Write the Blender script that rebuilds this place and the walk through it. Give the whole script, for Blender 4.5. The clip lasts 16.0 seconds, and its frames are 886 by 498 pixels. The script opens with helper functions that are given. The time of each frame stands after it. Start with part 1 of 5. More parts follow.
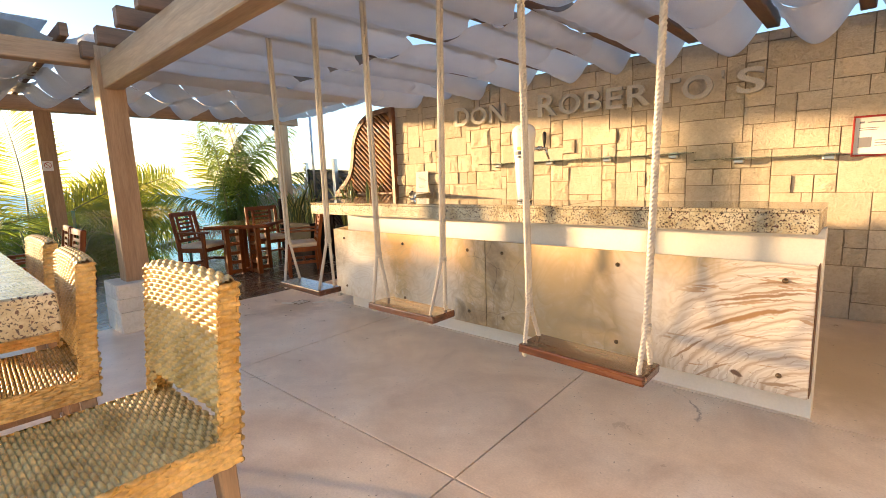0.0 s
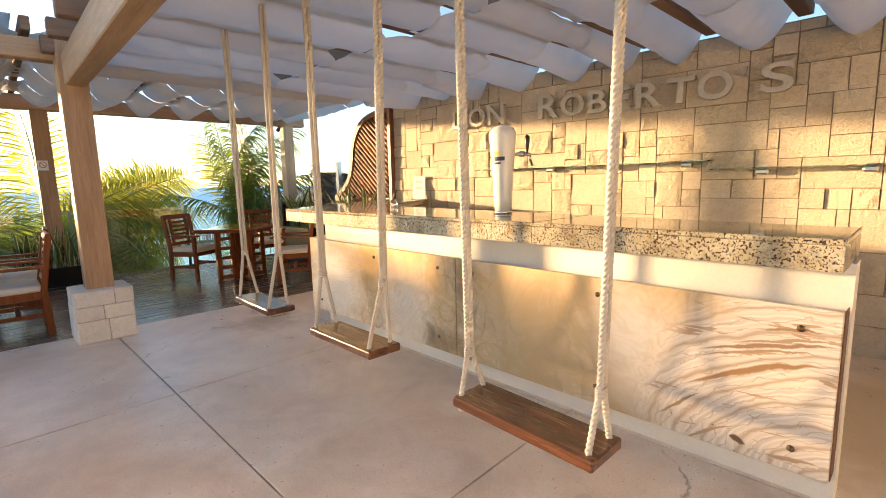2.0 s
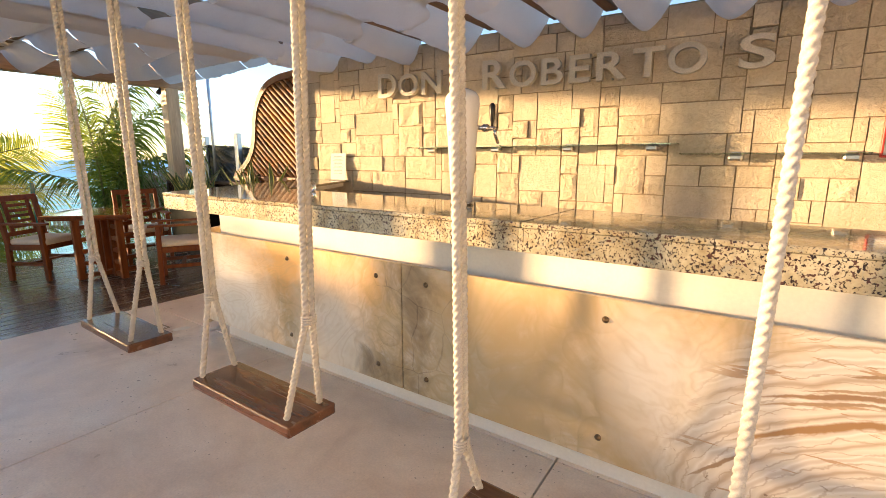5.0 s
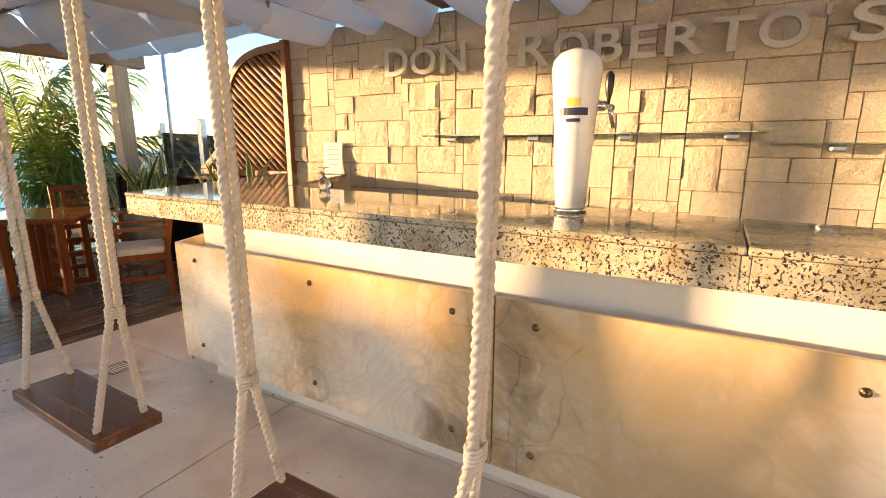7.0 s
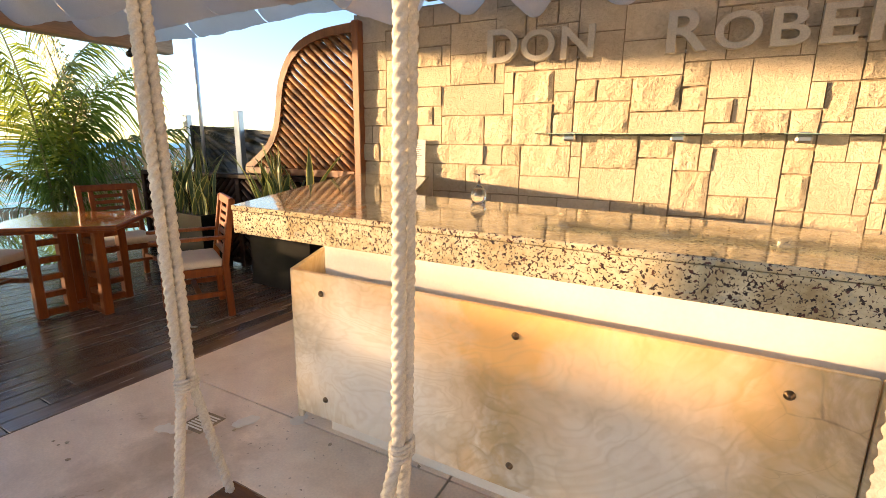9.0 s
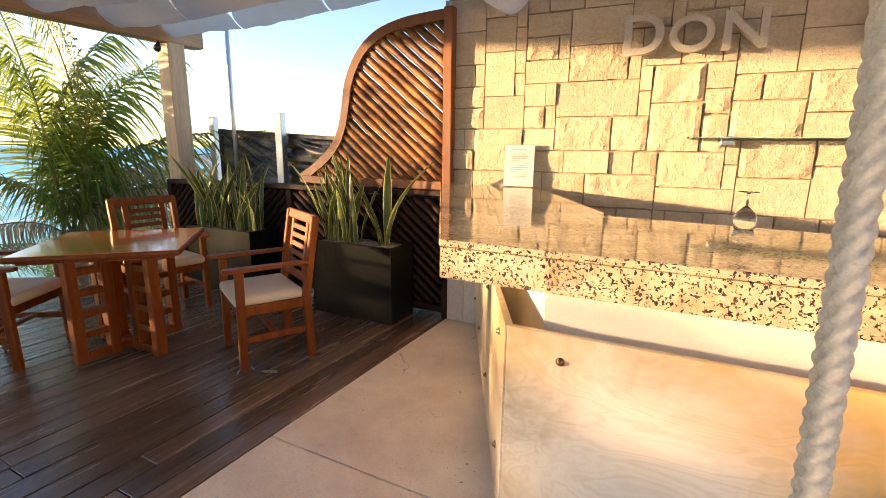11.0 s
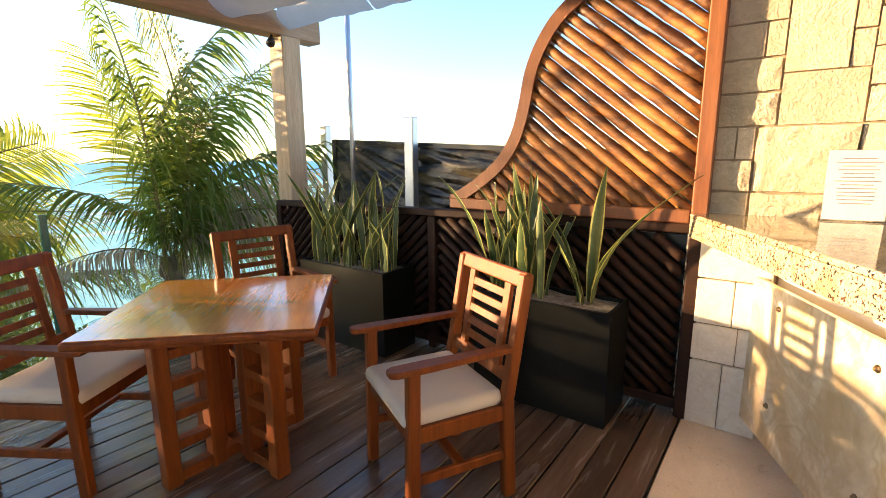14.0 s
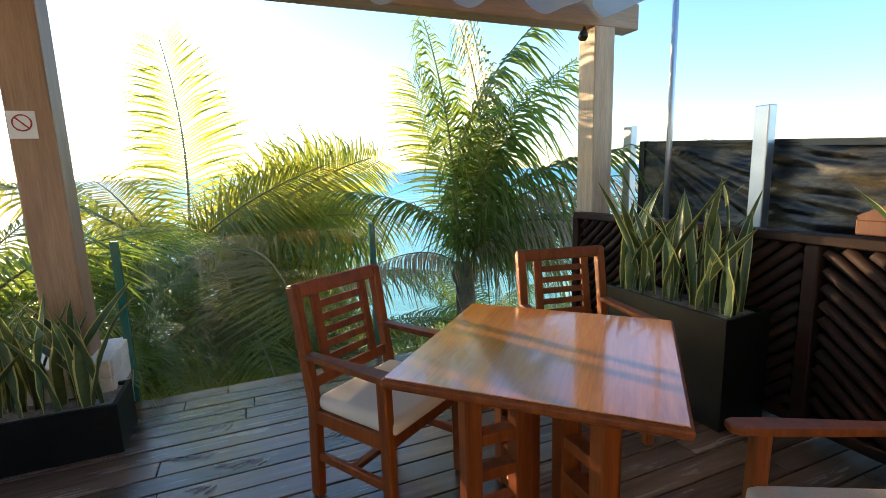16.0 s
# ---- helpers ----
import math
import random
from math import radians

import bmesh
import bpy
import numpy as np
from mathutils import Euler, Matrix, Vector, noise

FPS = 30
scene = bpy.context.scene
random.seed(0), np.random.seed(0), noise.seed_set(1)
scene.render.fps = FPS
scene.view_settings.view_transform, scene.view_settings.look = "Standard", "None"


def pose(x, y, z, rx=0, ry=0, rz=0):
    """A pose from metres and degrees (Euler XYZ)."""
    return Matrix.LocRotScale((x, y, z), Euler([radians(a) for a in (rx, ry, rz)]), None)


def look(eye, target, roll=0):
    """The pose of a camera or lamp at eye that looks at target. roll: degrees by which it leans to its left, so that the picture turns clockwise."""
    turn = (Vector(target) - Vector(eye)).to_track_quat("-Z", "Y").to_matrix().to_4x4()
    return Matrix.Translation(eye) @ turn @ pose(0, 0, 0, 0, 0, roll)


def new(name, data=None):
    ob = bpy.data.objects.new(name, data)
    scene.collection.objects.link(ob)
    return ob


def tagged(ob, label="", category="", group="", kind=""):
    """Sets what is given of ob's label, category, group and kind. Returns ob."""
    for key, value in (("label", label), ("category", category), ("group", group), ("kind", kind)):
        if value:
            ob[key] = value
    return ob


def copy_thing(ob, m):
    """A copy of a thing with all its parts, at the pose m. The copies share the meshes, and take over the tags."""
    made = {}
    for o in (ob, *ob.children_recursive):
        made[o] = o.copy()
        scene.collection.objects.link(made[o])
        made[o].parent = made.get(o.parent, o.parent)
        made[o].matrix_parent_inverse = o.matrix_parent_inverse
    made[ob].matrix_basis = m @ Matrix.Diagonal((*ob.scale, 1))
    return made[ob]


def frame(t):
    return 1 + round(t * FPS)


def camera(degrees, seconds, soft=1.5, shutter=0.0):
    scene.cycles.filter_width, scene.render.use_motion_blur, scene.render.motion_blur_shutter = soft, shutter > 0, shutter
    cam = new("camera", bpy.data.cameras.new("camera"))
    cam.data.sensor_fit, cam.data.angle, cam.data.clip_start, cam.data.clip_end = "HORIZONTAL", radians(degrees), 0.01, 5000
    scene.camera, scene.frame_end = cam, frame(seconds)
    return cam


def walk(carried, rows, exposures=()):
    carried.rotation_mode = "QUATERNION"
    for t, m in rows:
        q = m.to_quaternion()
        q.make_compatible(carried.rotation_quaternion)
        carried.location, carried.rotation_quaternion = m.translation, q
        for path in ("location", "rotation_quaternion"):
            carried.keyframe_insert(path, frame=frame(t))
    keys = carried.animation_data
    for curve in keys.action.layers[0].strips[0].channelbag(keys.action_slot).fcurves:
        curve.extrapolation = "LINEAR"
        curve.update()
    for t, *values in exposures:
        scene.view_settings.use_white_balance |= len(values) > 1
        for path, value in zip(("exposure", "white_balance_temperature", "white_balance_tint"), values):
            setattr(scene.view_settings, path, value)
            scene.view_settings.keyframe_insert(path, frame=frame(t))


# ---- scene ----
cam = camera(86.7, 16.0, soft=0.8)
METRES, EYE, TILT, LEAN, TURN = 6.8, 1.337, 0.8, 0.0, 42.7
ROWS = [
    (0.0, 0.0, 0.0, 0.0, -0.37, -9.47, 2.2),
    (0.5, 0.0146, 0.025, 0.0034, 0.31, -9.05, 1.72),
    (1.0, 0.0236, 0.0402, 0.0027, 2.04, -9.46, 2.21),
    (1.5, 0.0448, 0.0561, 0.0039, 5.02, -9.32, 2.55),
    (2.0, 0.0643, 0.0669, 0.0021, 3.3, -8.98, 1.4),
    (2.5, 0.0677, 0.076, 0.0027, -0.53, -9.94, 0.85),
    (3.0, 0.0663, 0.086, 0.0042, -4.5, -10.53, 1.02),
    (5.5, 0.0212, 0.2091, 0.0016, -8.54, -12.09, -0.2),
    (6.0, 0.0044, 0.2352, 0.0005, -10.95, -12.64, -0.25),
    (6.5, -0.0117, 0.2692, 0.0005, -12.26, -12.58, -0.35),
    (7.0, -0.0306, 0.3, -0.0004, -12.3, -12.68, -0.28),
    (7.5, -0.0605, 0.3343, 0.0006, -14.16, -12.77, -0.26),
    (8.0, -0.0854, 0.3619, -0.0006, -15.69, -12.97, -0.28),
    (8.5, -0.109, 0.3947, 0.0004, -14.86, -12.83, -0.64),
    (9.0, -0.1412, 0.4164, 0.0015, -13.27, -13.21, -0.89),
    (9.5, -0.1798, 0.4426, 0.0031, -14.84, -12.86, -0.6),
    (12.0, -0.2825, 0.6056, -0.0017, -15.31, -12.35, -0.94),
    (12.5, -0.2937, 0.6444, 0.0004, -14.46, -11.93, -1.19),
    (13.0, -0.3066, 0.6755, -0.0008, -12.87, -12.05, -1.24),
    (13.5, -0.3228, 0.7069, -0.0001, -10.45, -11.55, -0.57),
    (14.0, -0.3322, 0.7426, -0.0008, -6.44, -11.56, 0.21),
    (14.5, -0.3426, 0.7699, 0.0001, 1.38, -11.04, 0.44),
    (15.0, -0.3586, 0.788, -0.001, 8.8, -11.42, 0.32),
    (15.5, -0.3774, 0.805, 0.0014, 15.34, -10.78, 0.87),
    (16.0, -0.39, 0.8197, 0.0015, 24.83, -10.33, 2.11),
]
walk(cam, [(t, pose(0, 0, EYE, TILT, LEAN, TURN) @ pose(METRES * x, METRES * y, METRES * z, 90 + pitch, roll, yaw)) for t, x, y, z, yaw, pitch, roll in ROWS],
     exposures=[(0.0, 2.1, 8200, 21), (8.0, 2.12, 8300, 22), (9.5, 2.16, 8300, 23), (12.0, 2.27, 8600, 26), (13.5, 2.42, 8400, 25), (14.5, 2.56, 7400, 17), (15.0, 2.36, 7000, 14), (15.6, 2.2, 6900, 13), (16.0, 2.24, 6900, 13)])

# ---- world, sun, exposure ----
SUN_FROM = Vector((-0.897, -0.442, 0.085)).normalized()
world = bpy.data.worlds.new("world")
scene.world = world
world.use_nodes = True
wn = world.node_tree
sky = wn.nodes.new("ShaderNodeTexSky")
sky.sky_type, sky.sun_disc = "NISHITA", False
sky.sun_elevation = radians(7.0)
sky.sun_rotation = math.atan2(SUN_FROM.x, SUN_FROM.y)
sky.air_density, sky.dust_density, sky.ozone_density = 0.9, 0.4, 3.2
wn.links.new(sky.outputs["Color"], wn.nodes["Background"].inputs["Color"])
wn.nodes["Background"].inputs["Strength"].default_value = 0.15
sun = new("sun", bpy.data.lights.new("sun", "SUN"))
sun.data.energy, sun.data.angle, sun.data.color = 3.6, radians(1.3), (1.0, 0.76, 0.45)
sun.matrix_world = look(SUN_FROM * 50, (0, 0, 0))


# ---- mesh helpers ----
def part(name, bm, material, parent=None, label="", smooth=False):
    """One bmesh as one mesh object under its thing; the mesh is in the parent's own space."""
    me = bpy.data.meshes.new(name)
    bm.to_mesh(me)
    bm.free()
    return link_mesh(name, me, material, parent, label, smooth)


def link_mesh(name, me, material, parent=None, label="", smooth=False):
    for m in material if isinstance(material, (list, tuple)) else [material]:
        me.materials.append(m)
    if smooth:
        me.polygons.foreach_set("use_smooth", [True] * len(me.polygons))
    ob = new(name, me)
    ob.parent = parent
    if label:
        ob["label"] = label
    return ob


def share(ob, m, parent=None):
    """Another object on the same mesh."""
    o = new(ob.name.split(".")[0], ob.data)
    o.parent = parent
    o.matrix_basis = m
    if "label" in ob:
        o["label"] = ob["label"]
    return o


def thing(name, label, category, m=None, group="", kind=""):
    ob = new(name)
    ob.empty_display_size = 0.1
    if m is not None:
        ob.matrix_basis = m
    return tagged(ob, label, category, group, kind)


def box(bm, x0, x1, y0, y1, z0, z1, bevel=0.0, seg=1):
    v = [bm.verts.new(p) for p in ((x0, y0, z0), (x1, y0, z0), (x1, y1, z0), (x0, y1, z0), (x0, y0, z1), (x1, y0, z1), (x1, y1, z1), (x0, y1, z1))]
    fs = [bm.faces.new([v[i] for i in f]) for f in ((3, 2, 1, 0), (4, 5, 6, 7), (0, 1, 5, 4), (1, 2, 6, 5), (2, 3, 7, 6), (3, 0, 4, 7))]
    if bevel:
        es = {e for f in fs for e in f.edges}
        bmesh.ops.bevel(bm, geom=list(es), offset=bevel, segments=seg, affect="EDGES", profile=0.5)
    return bm


def boxed(*a, **k):
    return box(bmesh.new(), *a, **k)


def prism(bm, pts, z0, z1, bevel=0.0):
    lo = [bm.verts.new((x, y, z0)) for x, y in pts]
    hi = [bm.verts.new((x, y, z1)) for x, y in pts]
    n = len(pts)
    fs = [bm.faces.new(hi), bm.faces.new(lo[::-1])]
    fs += [bm.faces.new((lo[i], lo[(i + 1) % n], hi[(i + 1) % n], hi[i])) for i in range(n)]
    if bevel:
        es = {e for f in fs for e in f.edges}
        bmesh.ops.bevel(bm, geom=list(es), offset=bevel, segments=2, affect="EDGES", profile=0.5)
    bmesh.ops.recalc_face_normals(bm, faces=bm.faces)
    return bm


def bar(bm, p, q, w, h, side=None, bevel=0.0, taper=1.0):
    """A squared bar from p to q; w is measured along side, h across it."""
    p, q = Vector(p), Vector(q)
    d = (q - p).normalized()
    s = Vector(side) if side is not None else (Vector((0, 0, 1)).cross(d) if abs(d.z) < 0.95 else Vector((1, 0, 0)))
    s = (s - d * s.dot(d)).normalized()
    u = d.cross(s)
    v = []
    for c, k in ((p, 1.0), (q, taper)):
        for a, b in ((-1, -1), (1, -1), (1, 1), (-1, 1)):
            v.append(bm.verts.new(c + s * (a * w / 2 * k) + u * (b * h / 2 * k)))
    fs = [bm.faces.new([v[i] for i in f]) for f in ((3, 2, 1, 0), (4, 5, 6, 7), (0, 1, 5, 4), (1, 2, 6, 5), (2, 3, 7, 6), (3, 0, 4, 7))]
    if bevel:
        es = {e for f in fs for e in f.edges}
        bmesh.ops.bevel(bm, geom=list(es), offset=bevel, segments=1, affect="EDGES", profile=0.5)
    return bm


def barred(*a, **k):
    return bar(bmesh.new(), *a, **k)


def tube(bm, pts, radii, n=8, cap=True):
    rings = []
    up = Vector((0, 0, 1))
    for i, p in enumerate(pts):
        p = Vector(p)
        a, b = Vector(pts[max(i - 1, 0)]), Vector(pts[min(i + 1, len(pts) - 1)])
        d = (b - a).normalized()
        s = d.cross(up if abs(d.z) < 0.95 else Vector((1, 0, 0))).normalized()
        t = d.cross(s)
        r = radii[i] if isinstance(radii, (list, tuple)) else radii
        rings.append([bm.verts.new(p + (s * math.cos(k * 2 * math.pi / n) + t * math.sin(k * 2 * math.pi / n)) * r) for k in range(n)])
    for a, b in zip(rings, rings[1:]):
        for k in range(n):
            bm.faces.new((a[k], a[(k + 1) % n], b[(k + 1) % n], b[k]))
    if cap:
        bm.faces.new(rings[0][::-1])
        bm.faces.new(rings[-1])
    return bm


def lathe(bm, profile, n=24, centre=(0, 0)):
    rings = []
    for r, z in profile:
        rings.append([bm.verts.new((centre[0] + r * math.cos(k * 2 * math.pi / n), centre[1] + r * math.sin(k * 2 * math.pi / n), z)) for k in range(n)])
    for a, b in zip(rings, rings[1:]):
        for k in range(n):
            bm.faces.new((a[k], a[(k + 1) % n], b[(k + 1) % n], b[k]))
    bm.faces.new(rings[0][::-1])
    bm.faces.new(rings[-1])
    bmesh.ops.recalc_face_normals(bm, faces=bm.faces)
    return bm


def sheet(name, material, fn, nu, nv, parent=None, label="", smooth=True):
    """A grid of nu x nv cells; fn(u, v) gives the place."""
    verts = [fn(i / nu, j / nv) for j in range(nv + 1) for i in range(nu + 1)]
    faces = [(j * (nu + 1) + i, j * (nu + 1) + i + 1, (j + 1) * (nu + 1) + i + 1, (j + 1) * (nu + 1) + i) for j in range(nv) for i in range(nu)]
    me = bpy.data.meshes.new(name)
    me.from_pydata([tuple(v) for v in verts], [], faces)
    return link_mesh(name, me, material, parent, label, smooth)


# ---- materials ----
def base_mat(name):
    m = bpy.data.materials.new(name)
    m.use_nodes = True
    return m, m.node_tree, m.node_tree.nodes["Principled BSDF"]


def node(nt, kind, **values):
    n = nt.nodes.new(kind)
    for k, v in values.items():
        n.inputs[k.replace("_", " ")].default_value = v
    return n


def coords(nt, stretch=(1, 1, 1), rand=True, rot=(0, 0, 0)):
    tc = nt.nodes.new("ShaderNodeTexCoord")
    mp = nt.nodes.new("ShaderNodeMapping")
    mp.inputs["Scale"].default_value = stretch
    mp.inputs["Rotation"].default_value = rot
    out = tc.outputs["Object"]
    if rand:
        oi = nt.nodes.new("ShaderNodeObjectInfo")
        mul = nt.nodes.new("ShaderNodeVectorMath")
        mul.operation = "MULTIPLY_ADD"
        mul.inputs[1].default_value = (37.0, 53.0, 71.0)
        nt.links.new(oi.outputs["Random"], mul.inputs[0])
        nt.links.new(out, mul.inputs[2])
        out = mul.outputs[0]
    nt.links.new(out, mp.inputs["Vector"])
    return mp.outputs["Vector"]


def noise_of(nt, vec, scale, detail=4.0, rough=0.55, distort=0.0):
    n = node(nt, "ShaderNodeTexNoise", Scale=scale, Detail=detail, Roughness=rough, Distortion=distort)
    nt.links.new(vec, n.inputs["Vector"])
    return n.outputs["Fac"]


def ramp(nt, fac, stops):
    r = nt.nodes.new("ShaderNodeValToRGB")
    e = r.color_ramp.elements
    while len(e) < len(stops):
        e.new(0.5)
    for el, (p, c) in zip(e, stops):
        el.position, el.color = p, (*c, 1) if len(c) == 3 else c
    nt.links.new(fac, r.inputs["Fac"])
    return r.outputs["Color"]


def mix(nt, fac, a, b, mode="MIX"):
    m = nt.nodes.new("ShaderNodeMix")
    m.data_type, m.blend_type = "RGBA", mode
    for key, v in ((0, fac), (6, a), (7, b)):
        if isinstance(v, (int, float)):
            m.inputs[key].default_value = v
        elif isinstance(v, tuple):
            m.inputs[key].default_value = (*v, 1)
        else:
            nt.links.new(v, m.inputs[key])
    return m.outputs[2]


def bump(nt, bsdf, height, strength=0.3, dist=0.01):
    b = node(nt, "ShaderNodeBump", Strength=strength, Distance=dist)
    nt.links.new(height, b.inputs["Height"])
    nt.links.new(b.outputs["Normal"], bsdf.inputs["Normal"])


def vary(nt, col, amount):
    """Brightness by the object's own random number."""
    oi = nt.nodes.new("ShaderNodeObjectInfo")
    mr = node(nt, "ShaderNodeMapRange", To_Min=1 - amount, To_Max=1 + amount)
    nt.links.new(oi.outputs["Random"], mr.inputs["Value"])
    return mix(nt, 1.0, col, mr.outputs["Result"], "MULTIPLY")


def surf(name, c1, c2, scale=4.0, fine=60.0, rough=0.6, rvar=0.1, relief=0.25, dist=0.004, metal=0.0, stretch=(1, 1, 1), rand=0.0, translucent=0.0, coat=0.0, spec=0.5, contrast=(0.3, 0.7), grainy=0.8):
    m, nt, b = base_mat(name)
    v = coords(nt, stretch)
    big, small = noise_of(nt, v, scale, 5, 0.6, 0.3), noise_of(nt, v, fine, 4, 0.6)
    col = ramp(nt, big, [(contrast[0], c1), (contrast[1], c2)])
    grain = ramp(nt, small, [(0.25, (0.72, 0.72, 0.72)), (0.75, (1.15, 1.15, 1.15))])
    col = mix(nt, grainy, col, grain, "MULTIPLY")
    if rand:
        col = vary(nt, col, rand)
    nt.links.new(col, b.inputs["Base Color"])
    mr = node(nt, "ShaderNodeMapRange", To_Min=max(rough - rvar, 0.02), To_Max=min(rough + rvar, 1))
    nt.links.new(big, mr.inputs["Value"])
    nt.links.new(mr.outputs["Result"], b.inputs["Roughness"])
    b.inputs["Metallic"].default_value = metal
    b.inputs["Coat Weight"].default_value = coat
    b.inputs["Coat Roughness"].default_value = 0.08
    b.inputs["Specular IOR Level"].default_value = spec
    if relief:
        bump(nt, b, small, relief, dist)
    if translucent:
        t = nt.nodes.new("ShaderNodeBsdfTranslucent")
        nt.links.new(col, t.inputs["Color"])
        s = nt.nodes.new("ShaderNodeMixShader")
        s.inputs[0].default_value = translucent
        out = nt.nodes["Material Output"]
        nt.links.new(b.outputs[0], s.inputs[1])
        nt.links.new(t.outputs[0], s.inputs[2])
        nt.links.new(s.outputs[0], out.inputs["Surface"])
    return m


def concrete_mat():
    m, nt, b = base_mat("concrete")
    v = coords(nt, rand=False)
    big, mid, small = noise_of(nt, v, 1.1, 7, 0.65, 0.9), noise_of(nt, v, 4.0, 6, 0.65, 0.4), noise_of(nt, v, 90, 4)
    col = ramp(nt, big, [(0.3, (0.71, 0.56, 0.44)), (0.55, (0.86, 0.73, 0.60)), (0.75, (0.89, 0.80, 0.69))])
    col = mix(nt, 0.5, col, ramp(nt, mid, [(0.3, (0.76, 0.70, 0.65)), (0.7, (1.12, 1.12, 1.12))]), "MULTIPLY")
    col = mix(nt, 0.4, col, ramp(nt, small, [(0.3, (0.75, 0.75, 0.75)), (0.7, (1.1, 1.1, 1.1))]), "MULTIPLY")
    # brown puddle stain by the farthest swing
    sub = nt.nodes.new("ShaderNodeVectorMath")
    sub.operation = "DISTANCE"
    tc = nt.nodes.new("ShaderNodeTexCoord")
    nt.links.new(tc.outputs["Object"], sub.inputs[0])
    sub.inputs[1].default_value = (-4.6, 2.5, 0)
    add = nt.nodes.new("ShaderNodeMath")
    add.operation = "MULTIPLY_ADD"
    nt.links.new(mid, add.inputs[0])
    add.inputs[1].default_value = 0.9
    nt.links.new(sub.outputs["Value"], add.inputs[2])
    stain = ramp(nt, add.outputs[0], [(0.50, (0.65, 0.65, 0.65)), (0.86, (0, 0, 0))])
    col = mix(nt, stain, col, (0.40, 0.28, 0.18))
    # tan stain on the working side of the bar, with some shade painted in
    tan_shade = nt.nodes.new("ShaderNodeVectorMath")
    tan_shade.operation = "DISTANCE"
    nt.links.new(tc.outputs["Object"], tan_shade.inputs[0])
    tan_shade.inputs[1].default_value = (0.25, 3.95, 0)
    edge = nt.nodes.new("ShaderNodeMath")
    edge.operation = "MULTIPLY_ADD"
    nt.links.new(mid, edge.inputs[0])
    edge.inputs[1].default_value = 0.5
    nt.links.new(tan_shade.outputs["Value"], edge.inputs[2])
    half = nt.nodes.new("ShaderNodeMath")
    half.operation = "MULTIPLY"
    nt.links.new(edge.outputs[0], half.inputs[0])
    half.inputs[1].default_value = 0.5
    col = mix(nt, ramp(nt, half.outputs[0], [(0.38, (0.65, 0.65, 0.65)), (0.68, (0, 0, 0))]), col, (0.50, 0.36, 0.20))
    pits = ramp(nt, noise_of(nt, v, 42, 2, 0.5), [(0.68, (0, 0, 0)), (0.72, (0.8, 0.8, 0.8))])
    pits = mix(nt, 1.0, pits, ramp(nt, big, [(0.45, (0, 0, 0)), (0.6, (1, 1, 1))]), "MULTIPLY")
    col = mix(nt, pits, col, (0.20, 0.15, 0.11))
    # hairline cracks
    vo = node(nt, "ShaderNodeTexVoronoi", Scale=0.55)
    vo.feature = "DISTANCE_TO_EDGE"
    wob = nt.nodes.new("ShaderNodeMix")
    wob.data_type = "VECTOR"
    wob.inputs[0].default_value = 0.25
    nz = node(nt, "ShaderNodeTexNoise", Scale=3.0, Detail=5.0)
    nt.links.new(v, nz.inputs["Vector"])
    nt.links.new(v, wob.inputs[4])
    nt.links.new(nz.outputs["Color"], wob.inputs[5])
    nt.links.new(wob.outputs[1], vo.inputs["Vector"])
    crack = ramp(nt, vo.outputs["Distance"], [(0.0, (0.7, 0.7, 0.7)), (0.0016, (0, 0, 0))])
    crack = mix(nt, 1.0, crack, ramp(nt, big, [(0.55, (0, 0, 0)), (0.62, (1, 1, 1))]), "MULTIPLY")
    col = mix(nt, crack, col, (0.20, 0.16, 0.13))
    nt.links.new(col, b.inputs["Base Color"])
    nt.links.new(ramp(nt, mid, [(0.3, (0.26, 0.26, 0.26)), (0.7, (0.52, 0.52, 0.52))]), b.inputs["Roughness"])
    bump(nt, b, mid, 0.12, 0.006)
    return m


def granite_mat(name, polish):
    m, nt, b = base_mat(name)
    v = coords(nt, rand=False, stretch=(1, 1, 1))
    base = ramp(nt, noise_of(nt, v, 7, 5, 0.6, 1.0), [(0.3, (0.30, 0.23, 0.13)), (0.5, (0.47, 0.40, 0.27)), (0.72, (0.57, 0.51, 0.38))])
    base = mix(nt, 0.5, base, ramp(nt, noise_of(nt, v, 60, 4), [(0.3, (0.6, 0.55, 0.45)), (0.7, (1.15, 1.15, 1.1))]), "MULTIPLY")
    blot = ramp(nt, noise_of(nt, v, 115, 2.5, 0.55, 0.6), [(0.57, (0, 0, 0)), (0.60, (1, 1, 1))])
    blot2 = ramp(nt, noise_of(nt, v, 74, 2, 0.5, 0.5), [(0.62, (0, 0, 0)), (0.645, (0.95, 0.95, 0.95))])
    grey = ramp(nt, noise_of(nt, v, 25, 3, 0.6, 0.8), [(0.58, (0, 0, 0)), (0.66, (0.6, 0.6, 0.6))])
    base2 = mix(nt, grey, base, (0.30, 0.30, 0.25))
    col = mix(nt, blot, base2, (0.03, 0.02, 0.018))
    col = mix(nt, blot2, col, (0.075, 0.028, 0.022))
    nt.links.new(col, b.inputs["Base Color"])
    b.inputs["Roughness"].default_value = polish
    b.inputs["Specular IOR Level"].default_value = 0.6
    return m


